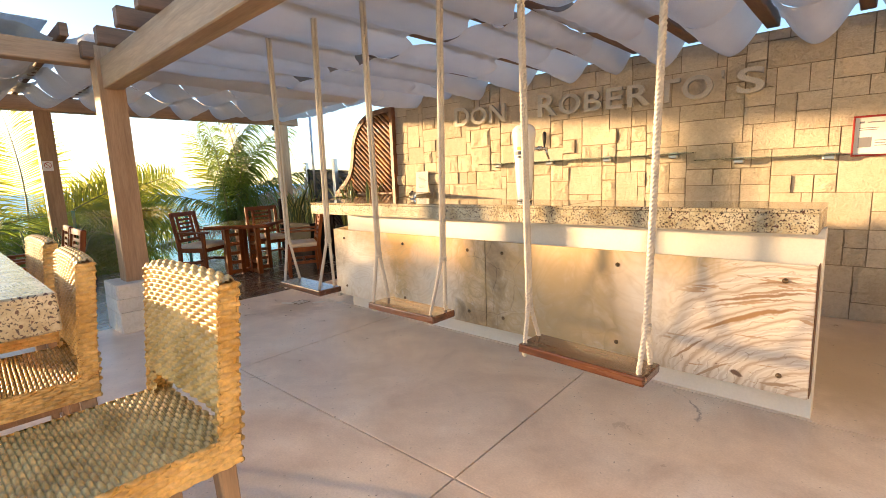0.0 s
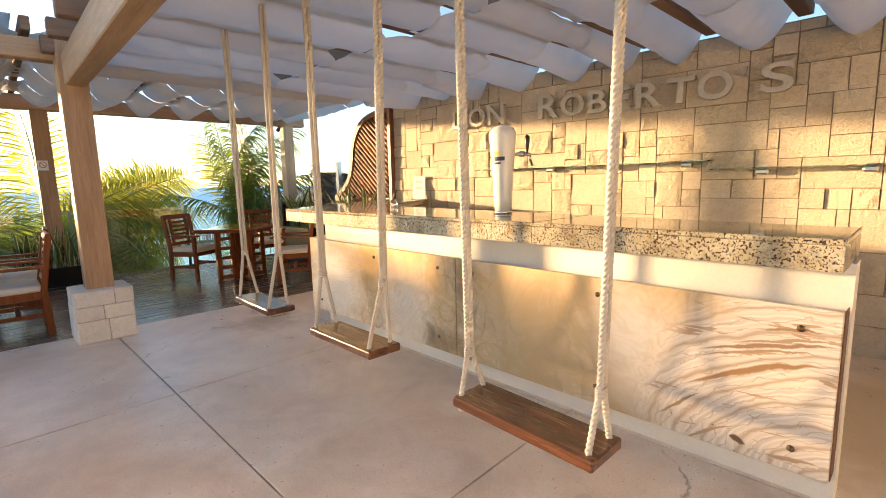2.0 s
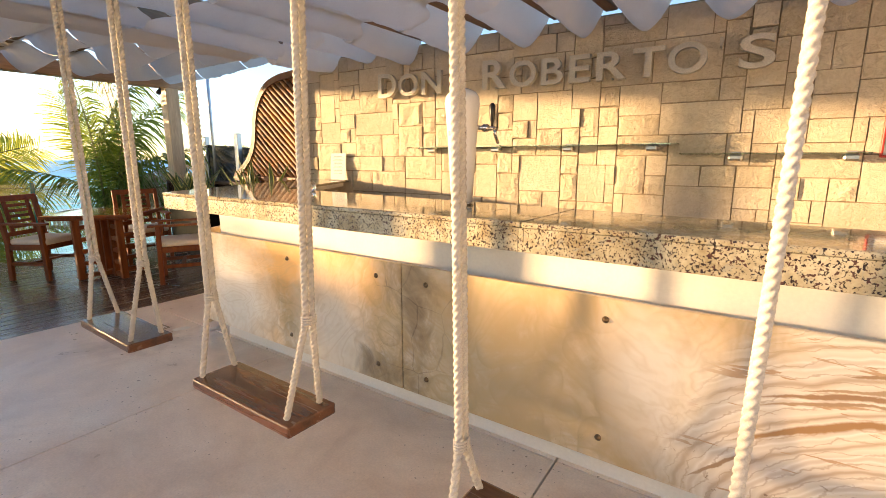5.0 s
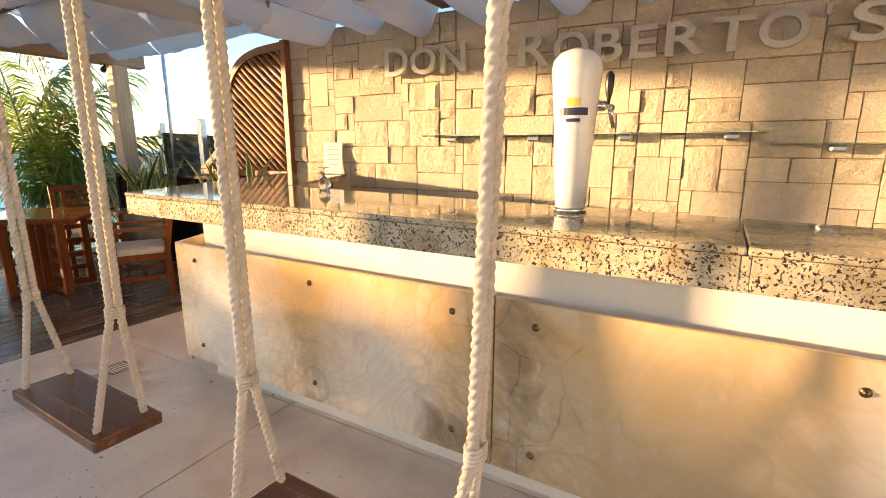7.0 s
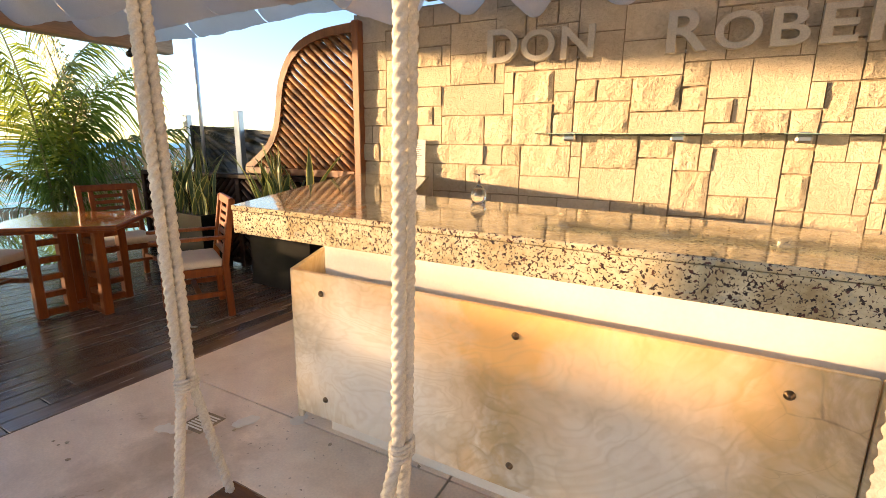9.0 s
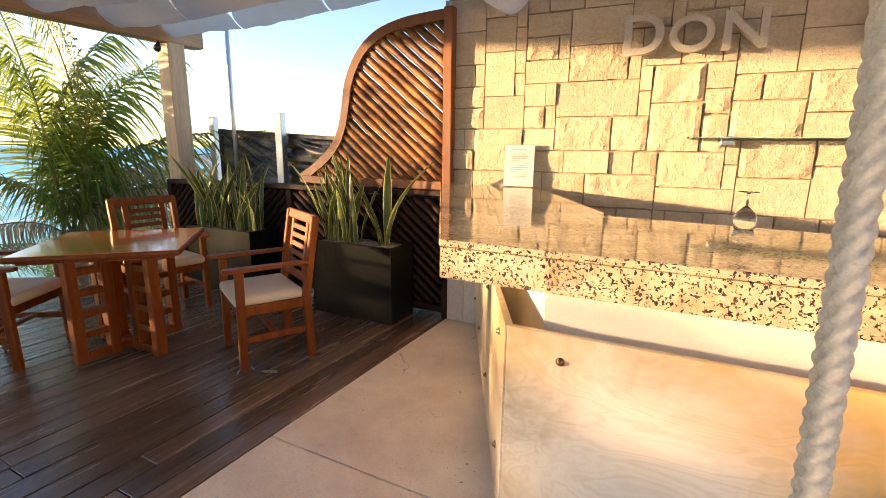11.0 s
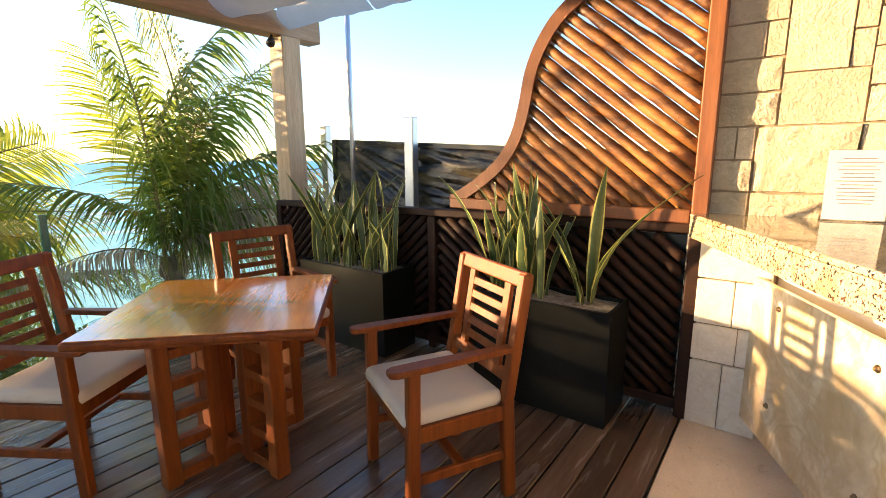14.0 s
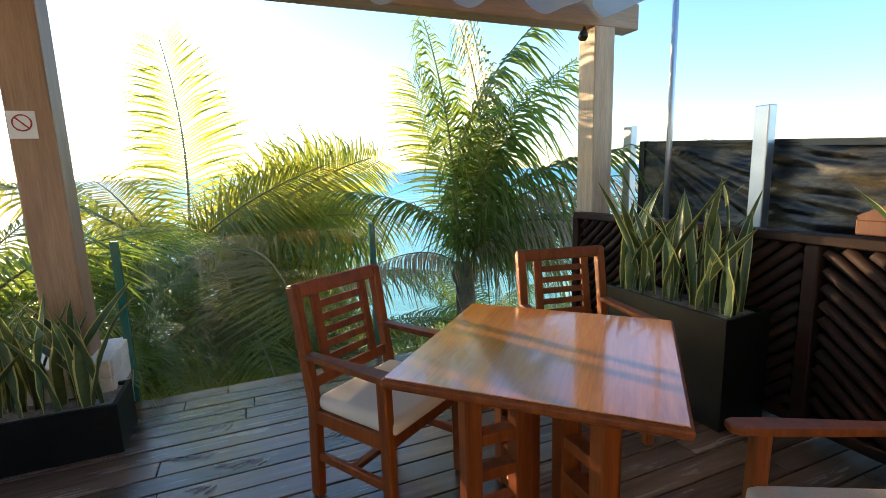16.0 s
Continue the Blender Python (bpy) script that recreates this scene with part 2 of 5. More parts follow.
def onyx_mat():
    m, nt, b = base_mat("onyx")
    v = coords(nt, rand=False)
    sx = nt.nodes.new("ShaderNodeSeparateXYZ")
    nt.links.new(v, sx.inputs[0])
    n1, n2 = noise_of(nt, v, 1.5, 4, 0.5, 0.5), noise_of(nt, v, 4.0, 6, 0.6, 0.8)
    n3 = noise_of(nt, v, 2.6, 5, 0.6, 1.6)
    col = ramp(nt, n1, [(0.28, (0.44, 0.36, 0.23)), (0.40, (0.70, 0.61, 0.48)), (0.50, (0.64, 0.48, 0.28)), (0.58, (0.74, 0.66, 0.53)), (0.72, (0.50, 0.42, 0.28))])
    col = mix(nt, 0.9, col, ramp(nt, n2, [(0.30, (0.68, 0.58, 0.44)), (0.50, (0.99, 0.95, 0.88)), (0.70, (1.08, 1.05, 1.0))]), "MULTIPLY")
    col = mix(nt, ramp(nt, n3, [(0.54, (0, 0, 0)), (0.66, (0.75, 0.75, 0.75))]), col, (0.84, 0.79, 0.70))
    col = mix(nt, ramp(nt, n3, [(0.34, (0.75, 0.75, 0.75)), (0.47, (0, 0, 0))]), col, (0.46, 0.34, 0.19))
    # rounded growths, each shaded towards its rim
    bub = nt.nodes.new("ShaderNodeTexVoronoi")
    bub.feature = "SMOOTH_F1"
    bub.inputs["Scale"].default_value, bub.inputs["Smoothness"].default_value = 7.0, 0.35
    wb = nt.nodes.new("ShaderNodeMix")
    wb.data_type = "VECTOR"
    wb.inputs[0].default_value = 0.14
    nw = node(nt, "ShaderNodeTexNoise", Scale=2.2, Detail=3.0)
    nt.links.new(v, nw.inputs["Vector"])
    nt.links.new(v, wb.inputs[4])
    nt.links.new(nw.outputs["Color"], wb.inputs[5])
    nt.links.new(wb.outputs[1], bub.inputs["Vector"])
    growth = ramp(nt, bub.outputs["Distance"], [(0.30, (0, 0, 0)), (0.46, (0.55, 0.55, 0.55)), (0.50, (0.75, 0.75, 0.75)), (0.54, (0.1, 0.1, 0.1))])
    growth = mix(nt, 1.0, growth, ramp(nt, noise_of(nt, v, 1.3, 3), [(0.40, (0, 0, 0)), (0.52, (1, 1, 1))]), "MULTIPLY")
    col = mix(nt, growth, col, (0.42, 0.31, 0.17))
    # agate rings
    vo = node(nt, "ShaderNodeTexVoronoi", Scale=1.9)
    nt.links.new(v, vo.inputs["Vector"])
    rg = nt.nodes.new("ShaderNodeMath")
    rg.operation = "MULTIPLY_ADD"
    nt.links.new(n2, rg.inputs[0])
    rg.inputs[1].default_value = 0.16
    nt.links.new(vo.outputs["Distance"], rg.inputs[2])
    sn = nt.nodes.new("ShaderNodeMath")
    sn.operation = "PINGPONG"
    nt.links.new(rg.outputs[0], sn.inputs[0])
    sn.inputs[1].default_value = 0.07
    ring = ramp(nt, sn.outputs[0], [(0.0, (0.32, 0.32, 0.32)), (0.018, (0, 0, 0)), (0.045, (0, 0, 0)), (0.07, (0.22, 0.22, 0.22))])
    ring = mix(nt, 1.0, ring, ramp(nt, n1, [(0.42, (0.15, 0.15, 0.15)), (0.58, (1, 1, 1))]), "MULTIPLY")
    col = mix(nt, ring, col, (0.46, 0.34, 0.22))
    squig = ramp(nt, noise_of(nt, v, 3.2, 3, 0.5, 2.2), [(0.488, (0, 0, 0)), (0.496, (0.55, 0.55, 0.55)), (0.50, (0, 0, 0))])
    squig = mix(nt, 1.0, squig, ramp(nt, noise_of(nt, v, 2.0, 2), [(0.52, (0, 0, 0)), (0.62, (1, 1, 1))]), "MULTIPLY")
    col = mix(nt, squig, col, (0.36, 0.25, 0.15))

    def calc(op, a, b):
        mt = nt.nodes.new("ShaderNodeMath")
        mt.operation = op
        for k, q in enumerate((a, b)):
            if isinstance(q, (int, float)):
                mt.inputs[k].default_value = q
            else:
                nt.links.new(q, mt.inputs[k])
        return mt.outputs[0]

    def blob(cx, cz, kx, kz, lo, hi, wob=0.5):
        cb = nt.nodes.new("ShaderNodeVectorMath")
        cb.operation = "MULTIPLY"
        su = nt.nodes.new("ShaderNodeVectorMath")
        su.operation = "SUBTRACT"
        nt.links.new(v, su.inputs[0])
        su.inputs[1].default_value = (cx, 0, cz)
        nt.links.new(su.outputs[0], cb.inputs[0])
        cb.inputs[1].default_value = (kx, 0, kz)
        ln = nt.nodes.new("ShaderNodeVectorMath")
        ln.operation = "LENGTH"
        nt.links.new(cb.outputs[0], ln.inputs[0])
        ad = nt.nodes.new("ShaderNodeMath")
        ad.operation = "MULTIPLY_ADD"
        nt.links.new(n2, ad.inputs[0])
        ad.inputs[1].default_value = wob
        nt.links.new(ln.outputs["Value"], ad.inputs[2])
        hf = nt.nodes.new("ShaderNodeMath")
        hf.operation = "MULTIPLY"
        nt.links.new(ad.outputs[0], hf.inputs[0])
        hf.inputs[1].default_value = 0.5
        return ramp(nt, hf.outputs[0], [(lo / 2, (1, 1, 1)), (hi / 2, (0, 0, 0))])

    def over(mask, colour, k):
        return mix(nt, mix(nt, 1.0, mask, (k, k, k), "MULTIPLY"), col, colour)

    swirl = calc("PINGPONG", noise_of(nt, v, 1.0, 4, 0.5, 2.4), 0.05)
    band = ramp(nt, swirl, [(0.0, (0.5, 0.5, 0.5)), (0.018, (0.05, 0.05, 0.05)), (0.034, (0, 0, 0)), (0.05, (0.3, 0.3, 0.3))])
    col = over(band, (0.48, 0.34, 0.17), 1.0)
    col = over(blob(-1.70, 0.48, 1.0, 0.8, 0.7, 1.35, 1.1), (0.44, 0.34, 0.19), 0.65)
    col = over(blob(-1.20, 0.80, 0.8, 2.2, 0.7, 1.3, 0.8), (0.74, 0.48, 0.22), 0.5)
    col = over(blob(-0.95, 0.55, 3.0, 2.2, 0.85, 1.4, 1.2), (0.78, 0.72, 0.62), 0.85)
    col = over(blob(-3.15, 0.74, 0.6, 2.0, 0.6, 1.15, 0.7), (0.82, 0.46, 0.16), 0.85)
    col = over(blob(-3.80, 0.40, 1.5, 1.5, 0.8, 1.3, 0.9), (0.86, 0.81, 0.71), 0.85)
    col = over(blob(-2.75, 0.35, 1.8, 1.4, 0.7, 1.2, 0.9), (0.84, 0.77, 0.65), 0.7)
    col = over(blob(-2.13, 0.62, 3.2, 1.2, 1.05, 1.5, 1.9), (0.23, 0.16, 0.09), 0.85)
    col = over(blob(-2.33, 0.24, 2.2, 3.0, 1.0, 1.5, 1.9), (0.19, 0.13, 0.07), 0.85)
    col = over(blob(-1.40, 0.36, 1.6, 2.2, 0.7, 1.25, 1.1), (0.50, 0.38, 0.22), 0.6)
    col = over(band, (0.52, 0.38, 0.20), 0.5)
    # dark cracks by the seam
    ck = node(nt, "ShaderNodeTexVoronoi", Scale=3.4)
    ck.feature = "DISTANCE_TO_EDGE"
    nt.links.new(wb.outputs[1], ck.inputs["Vector"])
    crk = ramp(nt, calc("ADD", ck.outputs["Distance"], calc("MULTIPLY", n2, 0.05)), [(0.022, (0.8, 0.8, 0.8)), (0.036, (0, 0, 0))])
    col = mix(nt, mix(nt, 1.0, crk, blob(-2.15, 0.45, 2.0, 1.4, 0.6, 1.2, 0.9), "MULTIPLY"), col, (0.14, 0.09, 0.05))
    # wood-like layers at the entrance end
    wv = node(nt, "ShaderNodeTexWave", Scale=2.5, Distortion=4.0, Detail=3.0, Detail_Scale=1.2)
    wv.wave_type, wv.rings_direction = "RINGS", "Y"
    arc = nt.nodes.new("ShaderNodeMapping")
    arc.inputs["Location"].default_value = (0.12, 0, -0.16)
    arc.inputs["Scale"].default_value = (1.0, 1, 1.4)
    nt.links.new(v, arc.inputs["Vector"])
    nt.links.new(arc.outputs["Vector"], wv.inputs["Vector"])
    lay = ramp(nt, wv.outputs["Fac"], [(0.0, (0.50, 0.38, 0.27)), (0.06, (0.66, 0.56, 0.44)), (0.25, (0.74, 0.66, 0.55)), (0.7, (0.67, 0.59, 0.47)), (0.9, (0.77, 0.71, 0.62)), (1.0, (0.62, 0.53, 0.42))])
    lens = nt.nodes.new("ShaderNodeMapping")
    lens.inputs["Scale"].default_value = (2.6, 1.0, 17.0)
    lens.inputs["Rotation"].default_value = (0, -0.22, 0)
    nt.links.new(v, lens.inputs["Vector"])
    streak = ramp(nt, noise_of(nt, lens.outputs["Vector"], 1.0, 4, 0.6, 1.2), [(0.61, (0, 0, 0)), (0.635, (1, 1, 1))])
    lay = mix(nt, streak, lay, (0.50, 0.32, 0.19))
    fine = node(nt, "ShaderNodeTexWave", Scale=6.5, Distortion=7.0, Detail=4.0, Detail_Scale=1.6)
    fine.wave_type, fine.rings_direction = "RINGS", "Y"
    nt.links.new(arc.outputs["Vector"], fine.inputs["Vector"])
    lay = mix(nt, ramp(nt, fine.outputs["Fac"], [(0.0, (0.6, 0.6, 0.6)), (0.07, (0, 0, 0))]), lay, (0.44, 0.32, 0.21))
    pit = ramp(nt, noise_of(nt, v, 22, 3, 0.6, 1.0), [(0.66, (0, 0, 0)), (0.70, (0.9, 0.9, 0.9))])
    lay = mix(nt, mix(nt, 1.0, pit, ramp(nt, sx.outputs[2], [(0.30, (1, 1, 1)), (0.42, (0, 0, 0))]), "MULTIPLY"), lay, (0.24, 0.15, 0.09))

    def vein(x0, z0, slope, curve, half, wide):
        """A tapering brown vein that bends across the slab."""
        dx = calc("SUBTRACT", sx.outputs[0], x0)
        line = calc("ADD", calc("MULTIPLY", calc("MULTIPLY", dx, dx), curve), calc("MULTIPLY", dx, slope))
        off = calc("ABSOLUTE", calc("SUBTRACT", calc("ADD", sx.outputs[2], calc("MULTIPLY", n2, 0.07)), calc("ADD", line, z0 + 0.035)), 0)
        d = calc("ADD", calc("DIVIDE", off, wide), calc("POWER", calc("ABSOLUTE", calc("DIVIDE", dx, half), 0), 2.0))
        return ramp(nt, d, [(0.55, (1, 1, 1)), (1.0, (0, 0, 0))])

    for q, c in (((-0.46, 0.54, 0.44, -0.4, 0.28, 0.020), (0.36, 0.20, 0.09)), ((-0.42, 0.655, 0.26, -0.2, 0.26, 0.013), (0.34, 0.20, 0.11)), ((-0.44, 0.625, 0.27, -0.3, 0.24, 0.008), (0.40, 0.26, 0.15)), ((-0.36, 0.69, 0.22, -0.2, 0.20, 0.008), (0.42, 0.28, 0.17)), ((-0.33, 0.74, 0.1, -0.2, 0.12, 0.008), (0.36, 0.22, 0.12)), ((-0.74, 0.30, 0.9, -0.5, 0.10, 0.012), (0.34, 0.22, 0.13)), ((-0.49, 0.215, -0.2, -2.0, 0.035, 0.02), (0.14, 0.08, 0.05)), ((-0.62, 0.20, 0.7, -1.0, 0.12, 0.012), (0.42, 0.28, 0.17)), ((-0.30, 0.20, 0.1, -0.2, 0.10, 0.010), (0.40, 0.27, 0.17))):
        lay = mix(nt, vein(*q), lay, c)
    col = mix(nt, blob(-0.25, 0.28, 1.0, 1.0, 0.74, 0.88, 0.4), col, lay)
    nt.links.new(col, b.inputs["Base Color"])
    b.inputs["Roughness"].default_value = 0.3
    bump(nt, b, n2, 0.05, 0.004)
    return m


def stone_mat(name, c1, c2, relief):
    m, nt, b = base_mat(name)
    v = coords(nt)
    n1, n2, n3 = noise_of(nt, v, 2.5, 5, 0.6, 0.4), noise_of(nt, v, 24, 6, 0.65, 1.2), noise_of(nt, v, 110, 4)
    col = ramp(nt, n1, [(0.3, c1), (0.7, c2)])
    col = mix(nt, 0.55, col, ramp(nt, n2, [(0.3, (0.74, 0.70, 0.62)), (0.6, (1.03, 1.03, 1.03))]), "MULTIPLY")
    col = vary(nt, col, 0.10)
    nt.links.new(col, b.inputs["Base Color"])
    b.inputs["Roughness"].default_value = 0.85
    b.inputs["Specular IOR Level"].default_value = 0.25
    h = mix(nt, 0.3, n2, n3)
    bump(nt, b, h, relief, 0.03)
    return m


def wood_mat(name, c1, c2, rough=0.45, coat=0.0, axis=2, relief=0.15, rand=0.12, spec=0.5):
    st = [9.0, 9.0, 9.0]
    st[axis] = 0.7
    return surf(name, c1, c2, 2.2, 14.0, rough, 0.08, relief, 0.003, stretch=tuple(st), rand=rand, coat=coat, spec=spec)


def glass_mat(name, tint, rough=0.02):
    m, nt, b = base_mat(name)
    b.inputs["Base Color"].default_value = (*tint, 1)
    b.inputs["Transmission Weight"].default_value = 1.0
    b.inputs["Roughness"].default_value = rough
    b.inputs["IOR"].default_value = 1.45
    return m


def plain(name, c, rough=0.5, metal=0.0, coat=0.0):
    return surf(name, c, tuple(x * 0.88 for x in c), 5.0, 80.0, rough, 0.05, 0.06, 0.002, metal, coat=coat, grainy=0.15)


def leaf_mat(name, c1, c2, tr=0.35):
    return surf(name, c1, c2, 3.0, 40.0, 0.42, 0.08, 0.0, translucent=tr, rand=0.25)


def sea_mat():
    m, nt, b = base_mat("sea")
    v = coords(nt, rand=False)
    far = noise_of(nt, v, 0.02, 4)
    sx = nt.nodes.new("ShaderNodeSeparateXYZ")
    nt.links.new(v, sx.inputs[0])
    mr = node(nt, "ShaderNodeMapRange", From_Min=-20.0, From_Max=-260.0)
    nt.links.new(sx.outputs["X"], mr.inputs["Value"])
    col = ramp(nt, mr.outputs["Result"], [(0.0, (0.34, 0.66, 0.52)), (0.06, (0.40, 0.78, 0.68)), (0.2, (0.24, 0.80, 0.82)), (0.6, (0.08, 0.66, 0.80)), (1.0, (0.05, 0.45, 0.72))])
    wv = node(nt, "ShaderNodeTexWave", Scale=0.035, Distortion=3.0, Detail=3.0, Detail_Scale=0.6)
    nt.links.new(v, wv.inputs["Vector"])
    foam = ramp(nt, wv.outputs["Fac"], [(0.84, (0, 0, 0)), (0.93, (1, 1, 1))])
    near = ramp(nt, mr.outputs["Result"], [(0.08, (0, 0, 0)), (0.13, (1, 1, 1)), (0.36, (1, 1, 1)), (0.45, (0, 0, 0))])
    foam = mix(nt, 1.0, foam, near, "MULTIPLY")
    col = mix(nt, foam, col, (0.85, 0.88, 0.88))
    nt.links.new(col, b.inputs["Base Color"])
    b.inputs["Roughness"].default_value = 0.4
    b.inputs["Specular IOR Level"].default_value = 0.3
    bump(nt, b, noise_of(nt, v, 0.9, 5), 0.5, 0.3)
    return m


M_CONCRETE = concrete_mat()
M_GRANITE_TOP = granite_mat("granite_top", 0.06)
M_GRANITE = granite_mat("granite_edge", 0.22)
M_ONYX = onyx_mat()
M_STONE = stone_mat("limestone", (0.59, 0.49, 0.365), (0.67, 0.585, 0.47), 0.7)
M_STONE_ROUGH = stone_mat("limestone_rough", (0.57, 0.475, 0.345), (0.67, 0.58, 0.455), 1.0)
M_JOINT = surf("pale_mortar", (0.30, 0.23, 0.15), (0.40, 0.32, 0.22), 6, 90, 0.9)
M_MORTAR = surf("mortar", (0.22, 0.17, 0.11), (0.30, 0.24, 0.16), 6, 90, 0.9)
M_PLASTER = surf("white_plaster", (0.74, 0.70, 0.62), (0.80, 0.77, 0.70), 2.5, 70, 0.65, 0.08, 0.08, 0.003, grainy=0.2)
M_WHITESTONE = stone_mat("white_stone", (0.72, 0.68, 0.60), (0.78, 0.75, 0.68), 0.25)
M_DECK = surf("deck_board", (0.085, 0.050, 0.033), (0.17, 0.115, 0.085), 2.0, 16.0, 0.24, 0.14, 0.2, 0.003, stretch=(9, 0.7, 9), rand=0.35, spec=0.75)
M_BEAM = wood_mat("pergola_wood_y", (0.33, 0.19, 0.10), (0.46, 0.29, 0.17), 0.6, 0, 1, 0.25)
M_BEAMX = wood_mat("pergola_wood_x", (0.36, 0.22, 0.12), (0.52, 0.35, 0.21), 0.6, 0, 0, 0.25)
M_POST = wood_mat("post_wood", (0.28, 0.16, 0.085), (0.40, 0.25, 0.145), 0.6, 0, 2, 0.25)
# lighter copy of the post wood: sunlight on the corner post painted in
M_SUNPOST = wood_mat("pale_post_wood", (0.46, 0.31, 0.18), (0.62, 0.45, 0.28), 0.6, 0, 2, 0.25)
M_RAFTER = wood_mat("rafter_wood", (0.15, 0.075, 0.04), (0.22, 0.12, 0.07), 0.65, 0, 1, 0.25)
M_TEAK = wood_mat("chair_wood", (0.135, 0.028, 0.004), (0.25, 0.062, 0.009), 0.5, 0.0, 2, 0.12, 0.12, 0.28)
M_TABLE = wood_mat("table_wood", (0.46, 0.14, 0.025), (0.62, 0.225, 0.05), 0.15, 1.0, 1, 0.012, 0.10)
M_SEATWOOD = wood_mat("swing_wood", (0.07, 0.024, 0.010), (0.17, 0.062, 0.024), 0.26, 0.5, 0, 0.2)
M_LOG = surf("log_wood", (0.085, 0.026, 0.008), (0.40, 0.165, 0.045), 3.0, 30.0, 0.55, 0.1, 0.6, 0.006, stretch=(1, 1, 2.5), rand=0.25, contrast=(0.38, 0.62))
M_LOGFRAME = wood_mat("lattice_frame_wood", (0.17, 0.055, 0.02), (0.25, 0.092, 0.036), 0.5, 0.1, 2, 0.2)
# log wood for the low fence, the shade over it put into the colour
M_SHADELOG = wood_mat("dark_log_wood", (0.020, 0.009, 0.006), (0.042, 0.018, 0.011), 0.6, 0.0, 0, 0.3, 0.12, 0.18)
M_FABRIC = surf("canopy_cloth", (0.70, 0.66, 0.60), (0.80, 0.77, 0.72), 1.2, 220, 0.9, 0.05, 0.25, 0.002, translucent=0.5, spec=0.1)
M_CUSHION = surf("cushion_cloth", (0.60, 0.53, 0.43), (0.66, 0.59, 0.49), 3, 300, 0.85, 0.05, 0.2, 0.001, spec=0.2)
M_ROPE = surf("rope_fibre", (0.50, 0.45, 0.37), (0.62, 0.57, 0.49), 8, 250, 0.8, 0.05, 0.4, 0.001, spec=0.2)
M_WICKER = surf("wicker_strand", (0.54, 0.31, 0.085), (0.80, 0.52, 0.19), 9, 90, 0.45, 0.1, 0.15, 0.001, contrast=(0.35, 0.6))
M_WICKERLEG = wood_mat("wicker_leg_wood", (0.30, 0.19, 0.11), (0.38, 0.25, 0.15), 0.5)
M_PLANTER = surf("dark_planter", (0.005, 0.006, 0.006), (0.010, 0.011, 0.010), 3, 60, 0.42, 0.1, 0.08, 0.002, spec=0.14)
M_SOIL = surf("soil", (0.16, 0.13, 0.10), (0.45, 0.41, 0.35), 20, 90, 0.95, 0.03, 0.8, 0.01)
M_SNAKE = leaf_mat("snake_plant_green", (0.045, 0.085, 0.03), (0.10, 0.15, 0.06), 0.12)
M_SNAKEEDGE = leaf_mat("snake_plant_edge", (0.42, 0.42, 0.12), (0.52, 0.50, 0.18), 0.15)
M_PALM = leaf_mat("palm_leaf", (0.11, 0.19, 0.03), (0.28, 0.36, 0.07), 0.6)
M_PALMY = leaf_mat("palm_leaf_pale", (0.27, 0.33, 0.045), (0.44, 0.43, 0.08), 0.7)
M_DRYPALM = leaf_mat("palm_leaf_dry", (0.42, 0.33, 0.22), (0.58, 0.49, 0.36), 0.35)
M_RACHIS = surf("palm_stem", (0.16, 0.15, 0.04), (0.26, 0.23, 0.08), 6, 40, 0.5)
M_TRUNK = surf("palm_trunk", (0.14, 0.11, 0.08), (0.24, 0.20, 0.15), 8, 30, 0.9, 0.05, 0.8, 0.02)
M_STEEL = plain("brushed_steel", (0.55, 0.53, 0.50), 0.32, 1.0)
M_SIGN = surf("sign_metal", (0.50, 0.46, 0.40), (0.60, 0.56, 0.49), 6, 120, 0.45, 0.1, 0.1, 0.001, 0.3)
M_CHROME = plain("chrome", (0.75, 0.74, 0.72), 0.12, 1.0)
M_ALU = plain("aluminium", (0.62, 0.63, 0.64), 0.4, 0.9)
M_BRONZE = plain("bronze_bolt", (0.22, 0.15, 0.09), 0.38, 1.0)
M_BLACK = plain("black_plastic", (0.015, 0.014, 0.013), 0.35)
M_WHITEGLOSS = plain("white_gloss", (0.80, 0.78, 0.74), 0.18, 0.0, 0.5)
M_NAVY = plain("dark_print", (0.03, 0.03, 0.07), 0.5)
M_YELLOW = plain("yellow_print", (0.85, 0.62, 0.12), 0.5)
M_PAPER = plain("paper", (0.80, 0.79, 0.76), 0.7)
M_INK = plain("grey_ink", (0.22, 0.22, 0.24), 0.7)
M_RED = plain("red_frame", (0.42, 0.03, 0.02), 0.35)
M_GLASS = glass_mat("clear_glass", (0.97, 0.99, 0.98))
M_SHELFGLASS = glass_mat("shelf_glass", (0.72, 0.90, 0.80))
M_RAILGLASS = glass_mat("rail_glass", (0.86, 0.97, 0.93))
M_FIN = plain("green_glass_fin", (0.04, 0.20, 0.15), 0.12, 0.0, 0.6)
# the tan streaks paint sunlit creases into the black cloth's colour
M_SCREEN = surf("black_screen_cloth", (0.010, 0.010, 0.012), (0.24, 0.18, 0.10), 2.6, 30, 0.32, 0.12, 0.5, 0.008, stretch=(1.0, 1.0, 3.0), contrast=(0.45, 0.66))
M_SAND = surf("sand", (0.50, 0.44, 0.34), (0.60, 0.54, 0.43), 0.4, 8, 0.95, 0.03, 0.5, 0.03)
M_SEA = sea_mat()
M_SHEETING = surf("blue_sheeting", (0.45, 0.55, 0.62), (0.56, 0.66, 0.72), 3, 40, 0.5, 0.1, 0.2, 0.003, stretch=(1, 6, 1), translucent=0.7)

